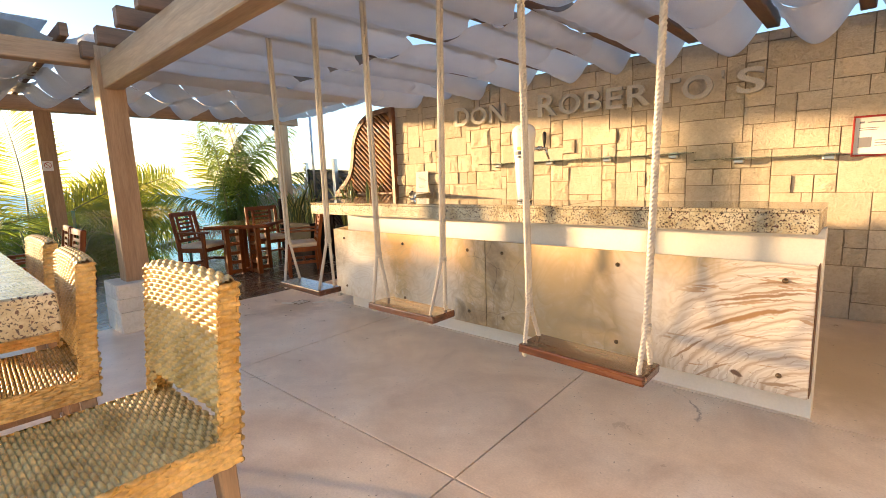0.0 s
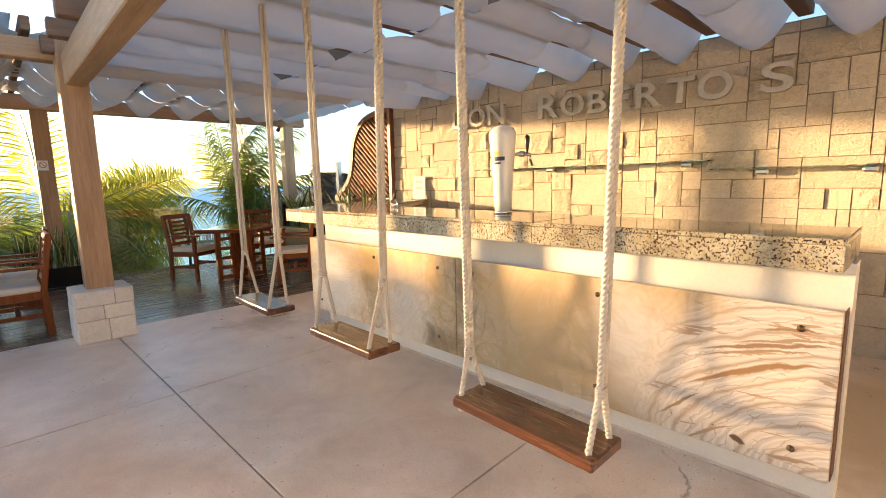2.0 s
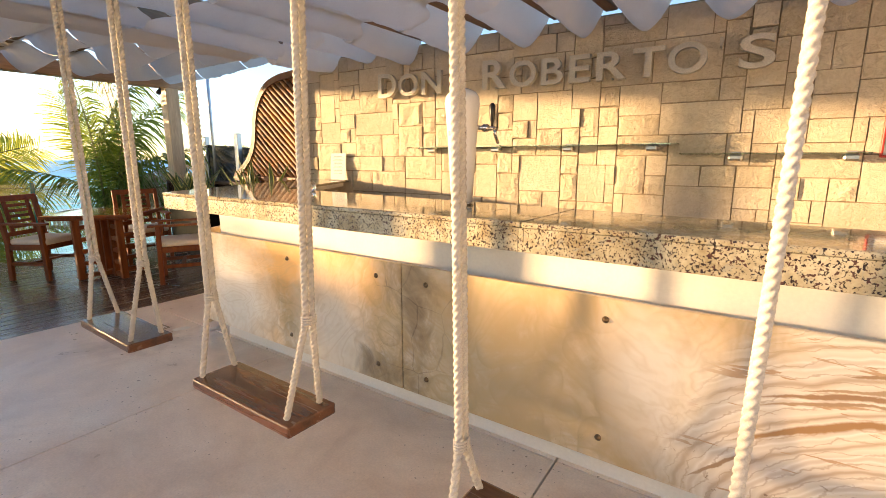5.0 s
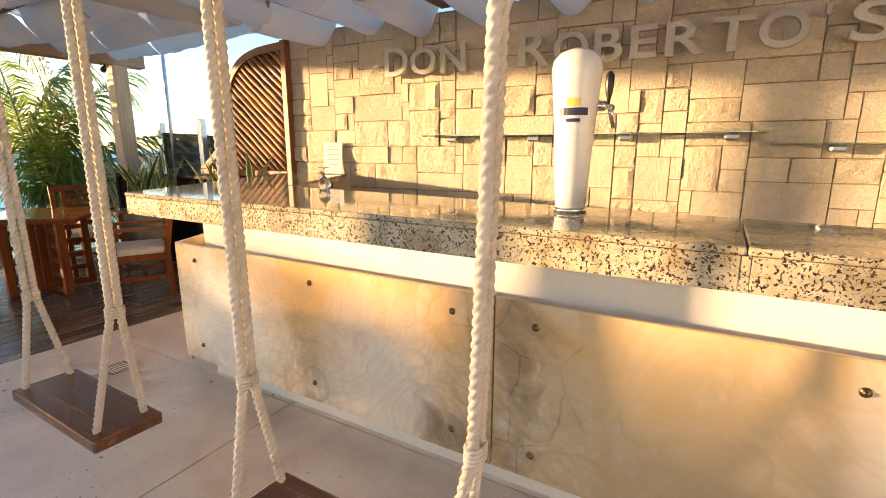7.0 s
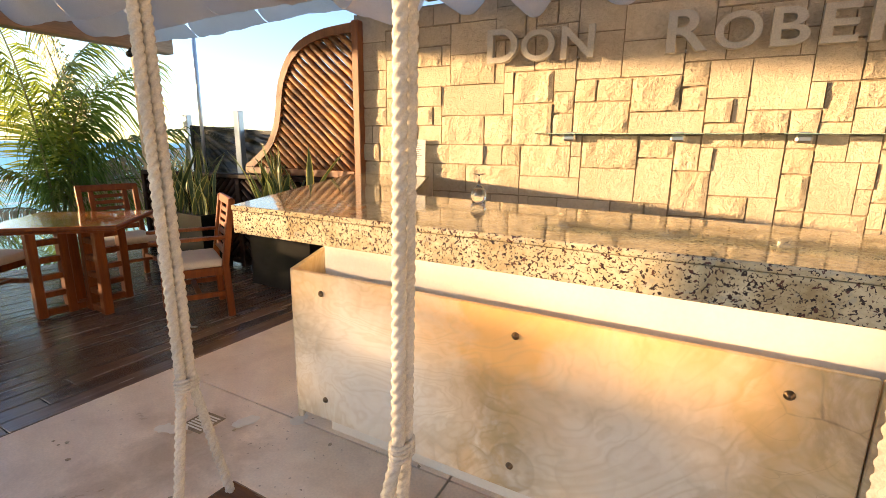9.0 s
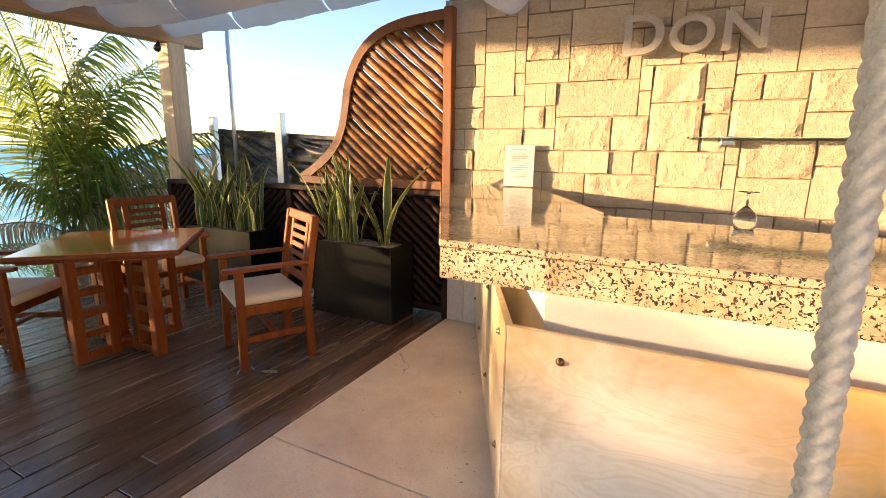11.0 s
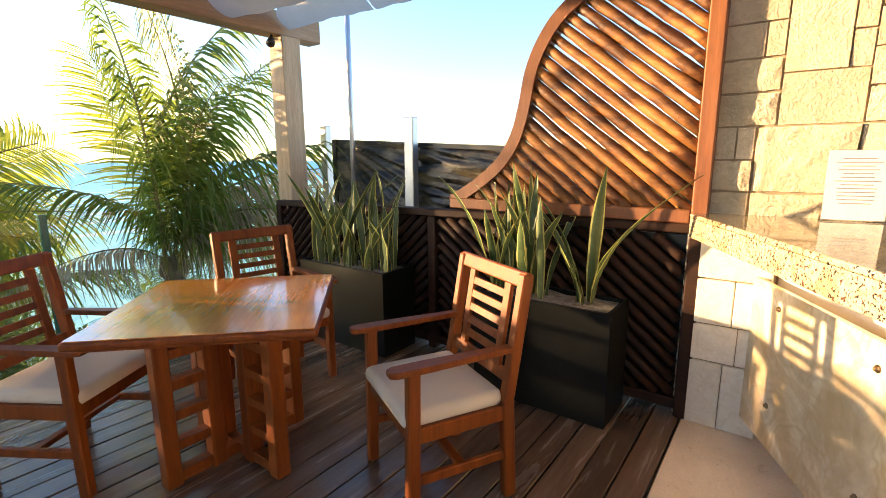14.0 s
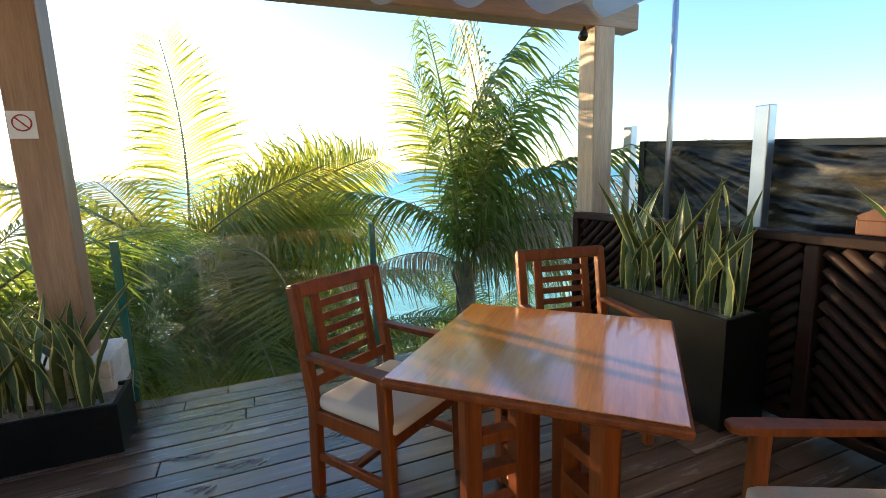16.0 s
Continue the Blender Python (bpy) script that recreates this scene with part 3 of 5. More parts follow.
# ---- ground, sea, floor ----
def quad(name, x0, x1, y0, y1, z, material, label, category):
    me = bpy.data.meshes.new(name)
    me.from_pydata([(x0, y0, z), (x1, y0, z), (x1, y1, z), (x0, y1, z)], [], [(0, 1, 2, 3)])
    return tagged(link_mesh(name, me, material), label, category, kind="structure")


quad("ground", -4800, 4800, -4800, 4800, -4.6, M_SAND, "pale beach sand below the terrace", "ground")
quad("water", -4800, -22, -4800, 4800, -4.4, M_SEA, "turquoise sea with low breaking waves", "sea")

# joints of the poured floor run every two metres
FX = (-5.435, -3.375, -1.30, 0.73, 2.77, 4.2)
FY = (-4.6, -1.9, -0.26, 1.385, 2.96, 5.4)
floor = tagged(part("floor", boxed(-5.43, 4.2, -4.6, 5.4, -0.40, -0.03), M_MORTAR), "poured concrete terrace floor with saw-cut joints", "floor", kind="structure")


def joint_at(x, y, i, j):
    """The saw cuts run three degrees off the deck's edge."""
    return (x - 0.042 * (y - 1.37) if 0 < i < 5 else x, y + (0.018 * (x + 3.4) if j == 3 else 0.0))


for i in range(5):
    for j in range(5):
        quadr = [joint_at(FX[i + a], FY[j + b], i + a, j + b) for a, b in ((0, 0), (1, 0), (1, 1), (0, 1))]
        mx, my = sum(q[0] for q in quadr) / 4, sum(q[1] for q in quadr) / 4
        part("slab", prism(bmesh.new(), [(x + math.copysign(0.0045, mx - x), y + math.copysign(0.0045, my - y)) for x, y in quadr], -0.03, 0.0, 0.002), M_CONCRETE, floor)

deck = tagged(part("deck", boxed(-9.12, -5.432, -3.0, 5.3, -0.35, -0.046), M_MORTAR), "dark weathered timber deck", "deck", kind="structure")
rng = random.Random(4)
n_planks = 27
pw = (9.14 - 5.442) / n_planks
for i in range(n_planks):
    x0 = -9.14 + i * pw
    y = -3.0 - rng.random() * 1.5
    while y < 5.3:
        ln = rng.choice((2.4, 3.0, 3.6))
        a, b2 = max(y, -3.0), min(y + ln, 5.3)
        if b2 - a > 0.15:
            dz = rng.uniform(-0.0015, 0.0015)
            part("plank", boxed(x0 + 0.004, x0 + pw - 0.004, a + 0.002, b2 - 0.002, -0.045 + dz, -0.004 + dz, 0.003), M_DECK, deck)
        y += ln

# ---- back wall of stone ----
WALL = pose(-5.47, 4.905, 0, 0, 0, 2.86)
wall = tagged(part("wall_north", boxed(0.0, 10.0, 0.012, 0.22, 0.0, 2.49), M_JOINT), "cream limestone wall of uneven rectangular blocks", "wall", kind="structure")
wall.matrix_basis = WALL


def stone_piece(w, h, depth, rough, seed):
    """A block with a split or a sawn face; split faces bulge and have chipped edges."""
    r = random.Random(seed)
    bm = bmesh.new()
    nx, nz = (max(3, round(w / 0.035)), max(3, round(h / 0.035))) if rough else (2, 2)
    c = 0.0022
    tip = (r.uniform(-0.004, 0.004), r.uniform(-0.004, 0.004))
    grid = []
    for j in range(nz + 1):
        row = []
        for i in range(nx + 1):
            u, v = i / nx, j / nz
            ex, ez = i in (0, nx), j in (0, nz)
            x, z, y = c + (w - 2 * c) * u, c + (h - 2 * c) * v, -depth - tip[0] * (u - 0.5) - tip[1] * (v - 0.5)
            if rough:
                chip = abs(noise.noise((u * w * 11 + seed * 90, v * h * 11, 3.0))) * 0.012
                x += (chip if i == 0 else -chip) if ex else r.uniform(-0.1, 0.1) * w / nx
                z += (chip if j == 0 else -chip) if ez else r.uniform(-0.1, 0.1) * h / nz
                if not (ex or ez):
                    y -= 0.006 + 0.010 * noise.noise((u * w * 9, v * h * 9, seed * 77)) + 0.006 * noise.noise((u * w * 24, v * h * 24, seed * 31))
            row.append(bm.verts.new((x, y, z)))
        grid.append(row)
    for j in range(nz):
        for i in range(nx):
            bm.faces.new((grid[j][i], grid[j][i + 1], grid[j + 1][i + 1], grid[j + 1][i]))
    rim = [(v, 0) for v in grid[0]] + [(grid[j][nx], 1) for j in range(1, nz + 1)] + [(v, 2) for v in grid[nz][-2::-1]] + [(grid[j][0], 3) for j in range(nz - 1, 0, -1)]
    k = len(rim)
    back = [bm.verts.new((min(max(v.co.x, 0.0), w), 0.014, min(max(v.co.z, 0.0), h))) for v, _ in rim]
    for i in range(k):
        q = (i + 1) % k
        bm.faces.new((rim[q][0], rim[i][0], back[i], back[q]))
    return bm


def pack(cols, rows, sizes, r):
    used = [[False] * cols for _ in range(rows)]
    out = []
    for j in range(rows):
        for i in range(cols):
            if used[j][i]:
                continue
            r.shuffle(sizes)
            for w, h in sizes + [(2, 1), (1, 2), (1, 1)]:
                if i + w <= cols and j + h <= rows and not any(used[b][a] for b in range(j, j + h) for a in range(i, i + w)):
                    break
            for b in range(j, j + h):
                for a in range(i, i + w):
                    used[b][a] = True
            out.append((i, j, w, h))
    return out


def stone_field(parent, s0, cell, cols, rows, seed, cellz=None, z0=0.0):
    r = random.Random(seed)
    cellz = cellz or cell
    sizes = [(5, 3), (4, 3), (6, 3), (3, 3), (4, 2), (5, 2), (3, 2), (2, 3), (4, 4), (2, 2), (6, 4), (3, 4), (5, 4), (7, 3), (6, 2), (3, 2), (4, 2), (2, 2), (5, 3), (4, 3)]
    for i, j, w, h in pack(cols, rows, sizes, r):
        ww, hh = w * cell - 0.0035, h * cellz - 0.0035
        rough = r.random() < (0.22 if j >= 24 else 0.42 if i > 50 else 0.62)
        rough = rough and min(w, h) > 1
        deep = r.uniform(0.009, 0.019) if r.random() < 0.2 else r.uniform(0.0, 0.006)
        ob = part("stone", stone_piece(ww, hh, deep, rough, r.random()), M_STONE_ROUGH if rough else M_STONE, parent)
        ob.location = (s0 + i * cell, 0, z0 + j * cellz)


# the left edge of the wall and what hangs on it
wall_end = tagged(part("wall_end", boxed(-0.02, -0.001, -0.01, 0.22, 0.0, 2.485, 0.004), M_STONE), "cut limestone end of the wall", "wall", kind="structure")
wall_end.matrix_basis = WALL

# plain walls that close the place behind the walk
tagged(part("wall_east", boxed(4.2, 4.4, -4.6, 5.6, 0, 3.0), M_PLASTER), "plain plastered wall", "wall", kind="structure")
tagged(part("wall_south", boxed(-5.4, 4.2, -4.8, -4.6, 0, 1.0), M_PLASTER), "low plastered parapet wall", "wall", kind="structure")


# ---- pergola ----
def post(x, y, z0, z1, w, label, material=None):
    t = thing("post", label, "post", pose(x, y, 0), "pergola posts")
    bm = boxed(-w / 2, w / 2, -w / 2, w / 2, z0, z1, 0.008)
    part("shaft", bm, material or M_POST, t)
    return t


def plinth(parent, w, h):
    part("plinth", boxed(-w / 2 + 0.01, w / 2 - 0.01, -w / 2 + 0.01, w / 2 - 0.01, 0, h - 0.005), M_MORTAR, parent, "white stone plinth")
    r = random.Random(2)
    rows = [(0.0, 0.2), (0.2, 0.33), (0.33, h)]
    for side in range(4):
        for a, b in rows:
            cuts = [-w / 2, r.uniform(-0.08, 0.08), w / 2]
            for c, d in zip(cuts, cuts[1:]):
                ob = part("block", boxed(c + 0.002, d - 0.002, -w / 2 - 0.004 - r.uniform(0, 0.008), -w / 2 + 0.012, a + 0.002, b - 0.002, 0.004), M_WHITESTONE, parent)
                ob.matrix_basis = pose(0, 0, 0, 0, 0, 90 * side)
    part("cap", boxed(-w / 2, w / 2, -w / 2, w / 2, h - 0.012, h, 0.003), M_WHITESTONE, parent)


p1 = post(-5.30, 1.28, 0.46, 2.62, 0.21, "squared brown timber post on a white stone plinth")
plinth(p1, 0.43, 0.47)
p2 = post(-8.97, 1.28, 0.42, 2.5, 0.20, "squared brown timber post by the glass rail")
plinth(p2, 0.42, 0.43)
p3 = post(-8.97, 5.02, 0.0, 2.5, 0.20, "squared timber corner post, lightened for sun", M_SUNPOST)
post(2.9, 1.28, 0.0, 2.24, 0.2, "squared brown timber post")

sign = thing("no_smoking_sign", "small white and red no-smoking sign on the post", "sign", pose(-8.865, 1.25, 1.72))
part("plate", boxed(0, 0.004, -0.06, 0.06, -0.07, 0.07, 0.001), M_PAPER, sign)
bm = bmesh.new()
ring = [(0.005, 0.04 * math.cos(a * math.pi / 10), 0.04 * math.sin(a * math.pi / 10) + 0.01) for a in range(21)]
tube(bm, ring, 0.004, 5)
tube(bm, [(0.005, -0.028, 0.038), (0.005, 0.028, -0.018)], 0.004, 5)
part("symbol", bm, M_RED, sign)


def timber(name, x0, x1, y0, y1, z0, z1, material, label, group=""):
    bm = boxed(x0, x1, y0, y1, z0, z1, 0.008)
    ob = part(name, bm, material)
    return tagged(ob, label, "beam", group)


timber("beam", -5.44, 4.19, 1.21, 1.36, 2.245, 2.50, M_BEAMX, "long squared timber beam along the bar terrace")
timber("beam", -5.52, -5.37, -3.0, 1.2, 2.47, 2.64, M_BEAM, "squared timber cross beam")
timber("beam", -9.06, -8.88, -3.0, 5.37, 2.50, 2.70, M_BEAM, "squared timber edge beam above the glass rail")
timber("beam", -5.56, -5.42, 1.42, 4.9, 2.56, 2.70, M_BEAM, "squared timber beam hidden above the cloth")
# the easternmost rafters belong to the unseen canopy added against skylight
RX = [-5.25, -4.70, -4.12, -3.63, -2.90, -2.30, -1.88, -1.37] + [-0.75 + 0.61 * k for k in range(9)]
timber("beam", -4.0, -0.3, 1.94, 2.03, 2.642, 2.76, M_BEAMX, "timber beam above the cloth that carries the swings")
for x in RX:
    timber("rafter", x - 0.05, x + 0.05, 1.09, 5.15 + (x + 0.2) * 0.05, 2.503, 2.64, M_RAFTER, "dark squared timber rafter", "bar rafters")
RY = [-2.7 + 0.62 * k for k in range(13)]
for y in RY:
    timber("rafter", -9.3, -5.4, y - 0.035, y + 0.035, 2.703, 2.82, M_RAFTER if y < 5 else M_BEAMX, "dark squared timber rafter", "deck rafters")


def cloth_strip(y0, y1, x0, x1, lines, z, sag, pinch, seed, along_x=True, name="cloth_canopy"):
    """A cloth strip that hangs in swags between the rafters it is tied to."""
    lines = sorted(lines)

    def fn(u, v):
        a = x0 + (x1 - x0) * u
        k = sum(1 for l in lines if l <= a)
        lo = lines[k - 1] if k > 0 else lines[0] - 0.61
        hi = lines[k] if k < len(lines) else lines[-1] + 0.61
        f = (a - lo) / (hi - lo)
        near = min(abs(a - l) for l in lines)
        tie = lo if a - lo < hi - a else hi
        p = pinch * (0.75 + 0.75 * noise.noise((tie * 5.3, seed * 0.37, 2.0))) * math.exp(-(near / 0.10) ** 4)
        b = y0 + p + (y1 - y0 - 2 * p) * v
        s = sag * (1 + 0.45 * noise.noise((lo * 3.7, b * 0.6, 7.0))) + 0.05 * min(max(b - 4.0, 0), 1) * along_x
        zz = z - s * math.sin(math.pi * min(max((f - 0.12) / 0.76, 0.0), 1.0)) ** 0.9
        zz += 0.016 * noise.noise((a * 3.1, b * 5.0, seed)) * math.sin(math.pi * v) + 0.007 * noise.noise((a * 12, b * 9, seed + 3)) * (1 + 2 * math.exp(-(near / 0.12) ** 2))
        return (a, b, zz) if along_x else (b, a, zz)

    t = thing(name, "off-white cloth hung in swags under the rafters", "canopy", None, "canopy cloth")
    cuts = [x0] + [l for l in lines if x0 < l < x1] + [x1]
    for a, b in zip(cuts, cuts[1:]):
        if b - a > 0.02:
            f0, f1 = (a - x0) / (x1 - x0), (b - x0) / (x1 - x0)
            sheet("swag", M_FABRIC, lambda u, v: fn(min(max(f0 + (f1 - f0) * u, 0.0), 1.0), v), max(int((b - a) / 0.025), 4), 26, t)
    return t


TIES = [x + 0.035 for x in RX]
# past x = 3.1 the strips are added, unseen, to block skylight
cloth_strip(1.40, 2.97, -5.5, 4.1, TIES, 2.478, 0.065, 0.17, 1)
cloth_strip(2.94, 4.20, -5.5, -1.88, TIES, 2.478, 0.085, 0.17, 2)
cloth_strip(2.94, 4.02, -1.88, 4.1, TIES, 2.478, 0.11, 0.16, 3)
for a, b in zip(sorted(RX)[:-1], sorted(RX)[1:]):
    cloth_strip(4.17 if a < -2 else 3.99, 4.93 + (a + 5.5) * 0.05, a + 0.055, b - 0.055, [a, b], 2.58, 0.20, 0.02, 5)
for k, (a, b) in enumerate(((-8.86, -7.80), (-7.78, -6.68), (-6.66, -5.58))):
    cloth_strip(a, b, -2.7, 5.0, RY, 2.70, 0.19, 0.14, 20 + k, along_x=False)
for k, x in enumerate((-8.2, -7.0, -6.0)):
    cloth_strip(x - 0.4, x + 0.35, -2.4, 4.9, [y + 0.31 for y in RY], 2.84, 0.12, 0.05, 40 + k, along_x=False)
bm = bmesh.new()
box(bm, -8.0, -5.6, -0.2, 0.95, 2.86, 2.87)
tagged(part("roof_sheet", bm, M_SHEETING), "pale blue translucent sheeting over the cross beam", "roof sheet")


# ---- bar ----
C_LF, C_LB = (-4.378, 2.713), (-5.476, 4.81)
bar_body = tagged(part("bar_counter", prism(bmesh.new(), [(-4.12, 2.99), (-0.165, 2.99), (-0.165, 3.12), (-3.98, 3.12), (-4.92, 4.90), (-5.08, 4.90)], 0.0, 1.008), M_PLASTER), "white plastered bar counter with onyx fronts and granite top", "bar counter")


def face_slab(bm, x0, x1, y, z0, z1):
    return box(bm, x0, x1, y, y + 0.022, z0, z1, 0.003)


front = part("front_panel", face_slab(bmesh.new(), -4.205, -2.203, 2.862, 0.15, 0.842), M_ONYX, bar_body, "polished honey onyx slab with brown veins")
front2 = part("front_panel", face_slab(bmesh.new(), -2.197, -0.175, 2.862, 0.15, 0.842), M_ONYX, bar_body, "polished cream onyx slab with wood-like layers")
e0, e1 = Vector((-4.213, 2.864, 0)), Vector((-5.20, 4.90, 0))
end_panel = part("end_panel", prism(bmesh.new(), [(e0.x, e0.y), (e0.x + 0.024, e0.y + 0.01), (e1.x + 0.024, e1.y), (e1.x, e1.y)], 0.11, 0.842, 0.002), M_ONYX, bar_body, "polished honey onyx slab")
# the narrow shadow behind the slab's end, built as a dark strip
part("side_panel", boxed(-0.176, -0.171, 2.886, 2.985, 0.15, 0.838, 0.001), M_RAFTER, bar_body, "thin dark strip for the shadow behind the slab")


def bolt_mesh():
    bm = lathe(bmesh.new(), [(0.014, 0), (0.014, 0.003), (0.009, 0.004), (0.008, 0.010), (0.004, 0.013), (0.001, 0.0135)], 12)
    return bm


bolt = part("bolt", bolt_mesh(), M_BRONZE, front, "dull bronze fixing bolt", True)
bolt.matrix_basis = pose(-4.03, 2.862, 0.755, 90)
for x, p in ((-4.03, front), (-3.14, front), (-2.376, front), (-2.04, front2), (-1.157, front2), (-0.30, front2)):
    for z in (0.755, 0.25):
        if (x, z) != (-4.03, 0.755):
            share(bolt, pose(x, 2.862, z, 90), p)
ed = (e1 - e0).normalized()
for s in (0.16, 0.72, 1.35, 1.95):
    for z in (0.755, 0.30):
        q = e0 + ed * s
        share(bolt, pose(q.x - 0.001, q.y, z, 90, 0, math.degrees(math.atan2(ed.y, ed.x)) + 180), end_panel)

# granite top: one slab along the front in two lengths, one slab over the end
top = thing("granite_worktop", "polished speckled cream and black granite bar top", "worktop")
mid_l, mid_r, seam = (-4.0, 3.52), (-0.175, 3.2), -1.46
def lerp2(p, q, f):
    return (p[0] + (q[0] - p[0]) * f, p[1] + (q[1] - p[1]) * f)
f0 = (seam - mid_l[0]) / (mid_r[0] - mid_l[0])
bs = lerp2(mid_l, mid_r, f0)
Z0, Z1, ZE = 1.012, 1.13, 1.108
part("slab", prism(bmesh.new(), [C_LF, (seam - 0.001, 2.713), (seam - 0.001, bs[1]), mid_l, (-4.73, 4.92), (-5.40, 4.895), C_LB], ZE, Z1, 0.006), M_GRANITE_TOP, top)
part("slab", prism(bmesh.new(), [(seam + 0.001, 2.713), (-0.172, 2.70), mid_r, (seam + 0.001, bs[1])], ZE, Z1, 0.006), M_GRANITE_TOP, top)
part("edge_strip", prism(bmesh.new(), [(C_LF[0] + 0.004, C_LF[1] + 0.003), (seam - 0.012, 2.716), (seam - 0.012, 2.74), (C_LF[0] + 0.03, 2.74)], Z0, ZE - 0.001, 0.002), M_GRANITE, top)
part("edge_strip", prism(bmesh.new(), [(seam - 0.010, 2.716), (seam + 0.010, 2.716), (seam + 0.010, 2.74), (seam - 0.010, 2.74)], Z0, ZE - 0.001), M_GRANITE, top)
part("edge_strip", prism(bmesh.new(), [(seam + 0.012, 2.716), (-0.176, 2.704), (-0.176, 3.18), (-0.20, 3.18), (-0.20, 2.74), (seam + 0.012, 2.74)], Z0, ZE - 0.001, 0.002), M_GRANITE, top)
part("edge_strip", prism(bmesh.new(), [(C_LF[0] + 0.001, C_LF[1] + 0.006), (C_LF[0] + 0.026, C_LF[1] + 0.03), (C_LB[0] + 0.03, C_LB[1] + 0.01), (C_LB[0] + 0.003, C_LB[1])], Z0, ZE - 0.001, 0.002), M_GRANITE, top)
part("underside", prism(bmesh.new(), [(C_LF[0] + 0.03, 2.742), (-0.21, 2.742), (-0.21, 3.17), (-4.02, 3.48), (-4.79, 4.88), (-5.40, 4.86)], 1.06, ZE - 0.002), M_PLASTER, top)

pier = tagged(part("wall_pier", boxed(-5.415, -5.1, 4.855, 4.91, 0.0, 1.008), M_MORTAR), "white stone pier under the end of the bar top", "wall", kind="structure")
for x0, x1, z0, z1 in ((-5.418, -5.27, 0.0, 0.36), (-5.266, -5.1, 0.0, 0.36), (-5.418, -5.22, 0.364, 0.56), (-5.216, -5.1, 0.364, 0.56), (-5.418, -5.25, 0.564, 0.80), (-5.246, -5.1, 0.564, 0.80), (-5.418, -5.1, 0.804, 1.006)):
    part("stone", boxed(x0, x1, 4.838, 4.866, z0 + 0.002, z1 - 0.002, 0.004), M_WHITESTONE, pier)


# ---- swings ----
def rope_mesh(pts, radius=0.0115, pitch=0.056, step=0.0042, phase=0.0):
    """A laid rope of three strands along a line of points."""
    pts = [Vector(p) for p in pts]
    verts, faces = [], []
    dist, n, ring = 0.0, 18, 0
    for a, b in zip(pts, pts[1:]):
        d = (b - a)
        L = d.length
        d.normalize()
        s = d.cross(Vector((0, 1, 0.03))).normalized()
        t = d.cross(s)
        k = max(int(L / step), 1)
        for i in range(k + (b is pts[-1])):
            c = a + d * (L * i / k)
            w = 2 * math.pi * (dist + L * i / k) / pitch + phase
            for j in range(n):
                th = j * 2 * math.pi / n
                rr = radius * (0.44 + 0.60 * abs(math.cos(1.5 * (th - w))) ** 0.62)
                verts.append(tuple(c + (s * math.cos(th) + t * math.sin(th)) * rr))
            if ring:
                o = (ring - 1) * n
                faces += [(o + j, o + (j + 1) % n, o + n + (j + 1) % n, o + n + j) for j in range(n)]
            ring += 1
        dist += L
    me = bpy.data.meshes.new("rope")
    me.from_pydata(verts, [], faces)
    return me


def swing(x0, x1, tops, pins, knots, y=1.995, tilt=0.0, z=0.53):
    """pins: where the ropes pass the seat; knots: where each doubled rope is bound, as (x, height)."""
    cx, w = (x0 + x1) / 2, x1 - x0
    t = thing("rope_swing", "dark brown wooden swing seat hung on doubled white ropes", "swing", pose(cx, y, z), "bar swings")
    bm = boxed(-w / 2, w / 2, -0.1, 0.1, -0.042, 0.0, 0.007, 2)
    seat = part("seat", bm, M_SEATWOOD, t, "dark varnished plank with worn edges")
    seat.rotation_euler = (0, tilt, 0)
    for tx, bx, (kx, kz) in zip(tops, pins, knots):
        tx, bx, kx, kz = tx - cx, bx - cx, kx - cx, kz - z
        for dy in (-1, 1):
            pts = [(bx, dy * 0.068, -0.05), (bx, dy * 0.068, 0.0), (kx, dy * 0.012, kz), (tx, dy * 0.012, 2.655 - z)]
            link_mesh("rope", rope_mesh(pts, phase=dy), M_ROPE, t, "", True)
            bm = bmesh.new()
            bmesh.ops.create_icosphere(bm, subdivisions=2, radius=0.014)
            o = part("knot", bm, M_ROPE, t, "", True)
            o.location = (bx, dy * 0.068, -0.05)
        bm = bmesh.new()
        for k in range(4):
            zz = kz - 0.012 + k * 0.008
            loop = [(kx + 0.014 * math.cos(a * math.pi / 8), 0.024 * math.sin(a * math.pi / 8), zz) for a in range(17)]
            tube(bm, loop, 0.0045, 5)
        part("whipping", bm, M_ROPE, t, "tight rope binding", True)
    return t


swing(-3.615, -3.03, (-3.635, -2.985), (-3.585, -3.08), ((-3.605, 0.853), (-3.015, 0.90)), tilt=0.01)
swing(-2.45, -1.852, (-2.445, -1.785), (-2.43, -1.90), ((-2.435, 0.84), (-1.845, 0.865)))
swing(-1.246, -0.640, (-1.28, -0.62), (-1.228, -0.672), ((-1.242, 0.67), (-0.668, 0.68)), y=1.97, tilt=0.03, z=0.502)


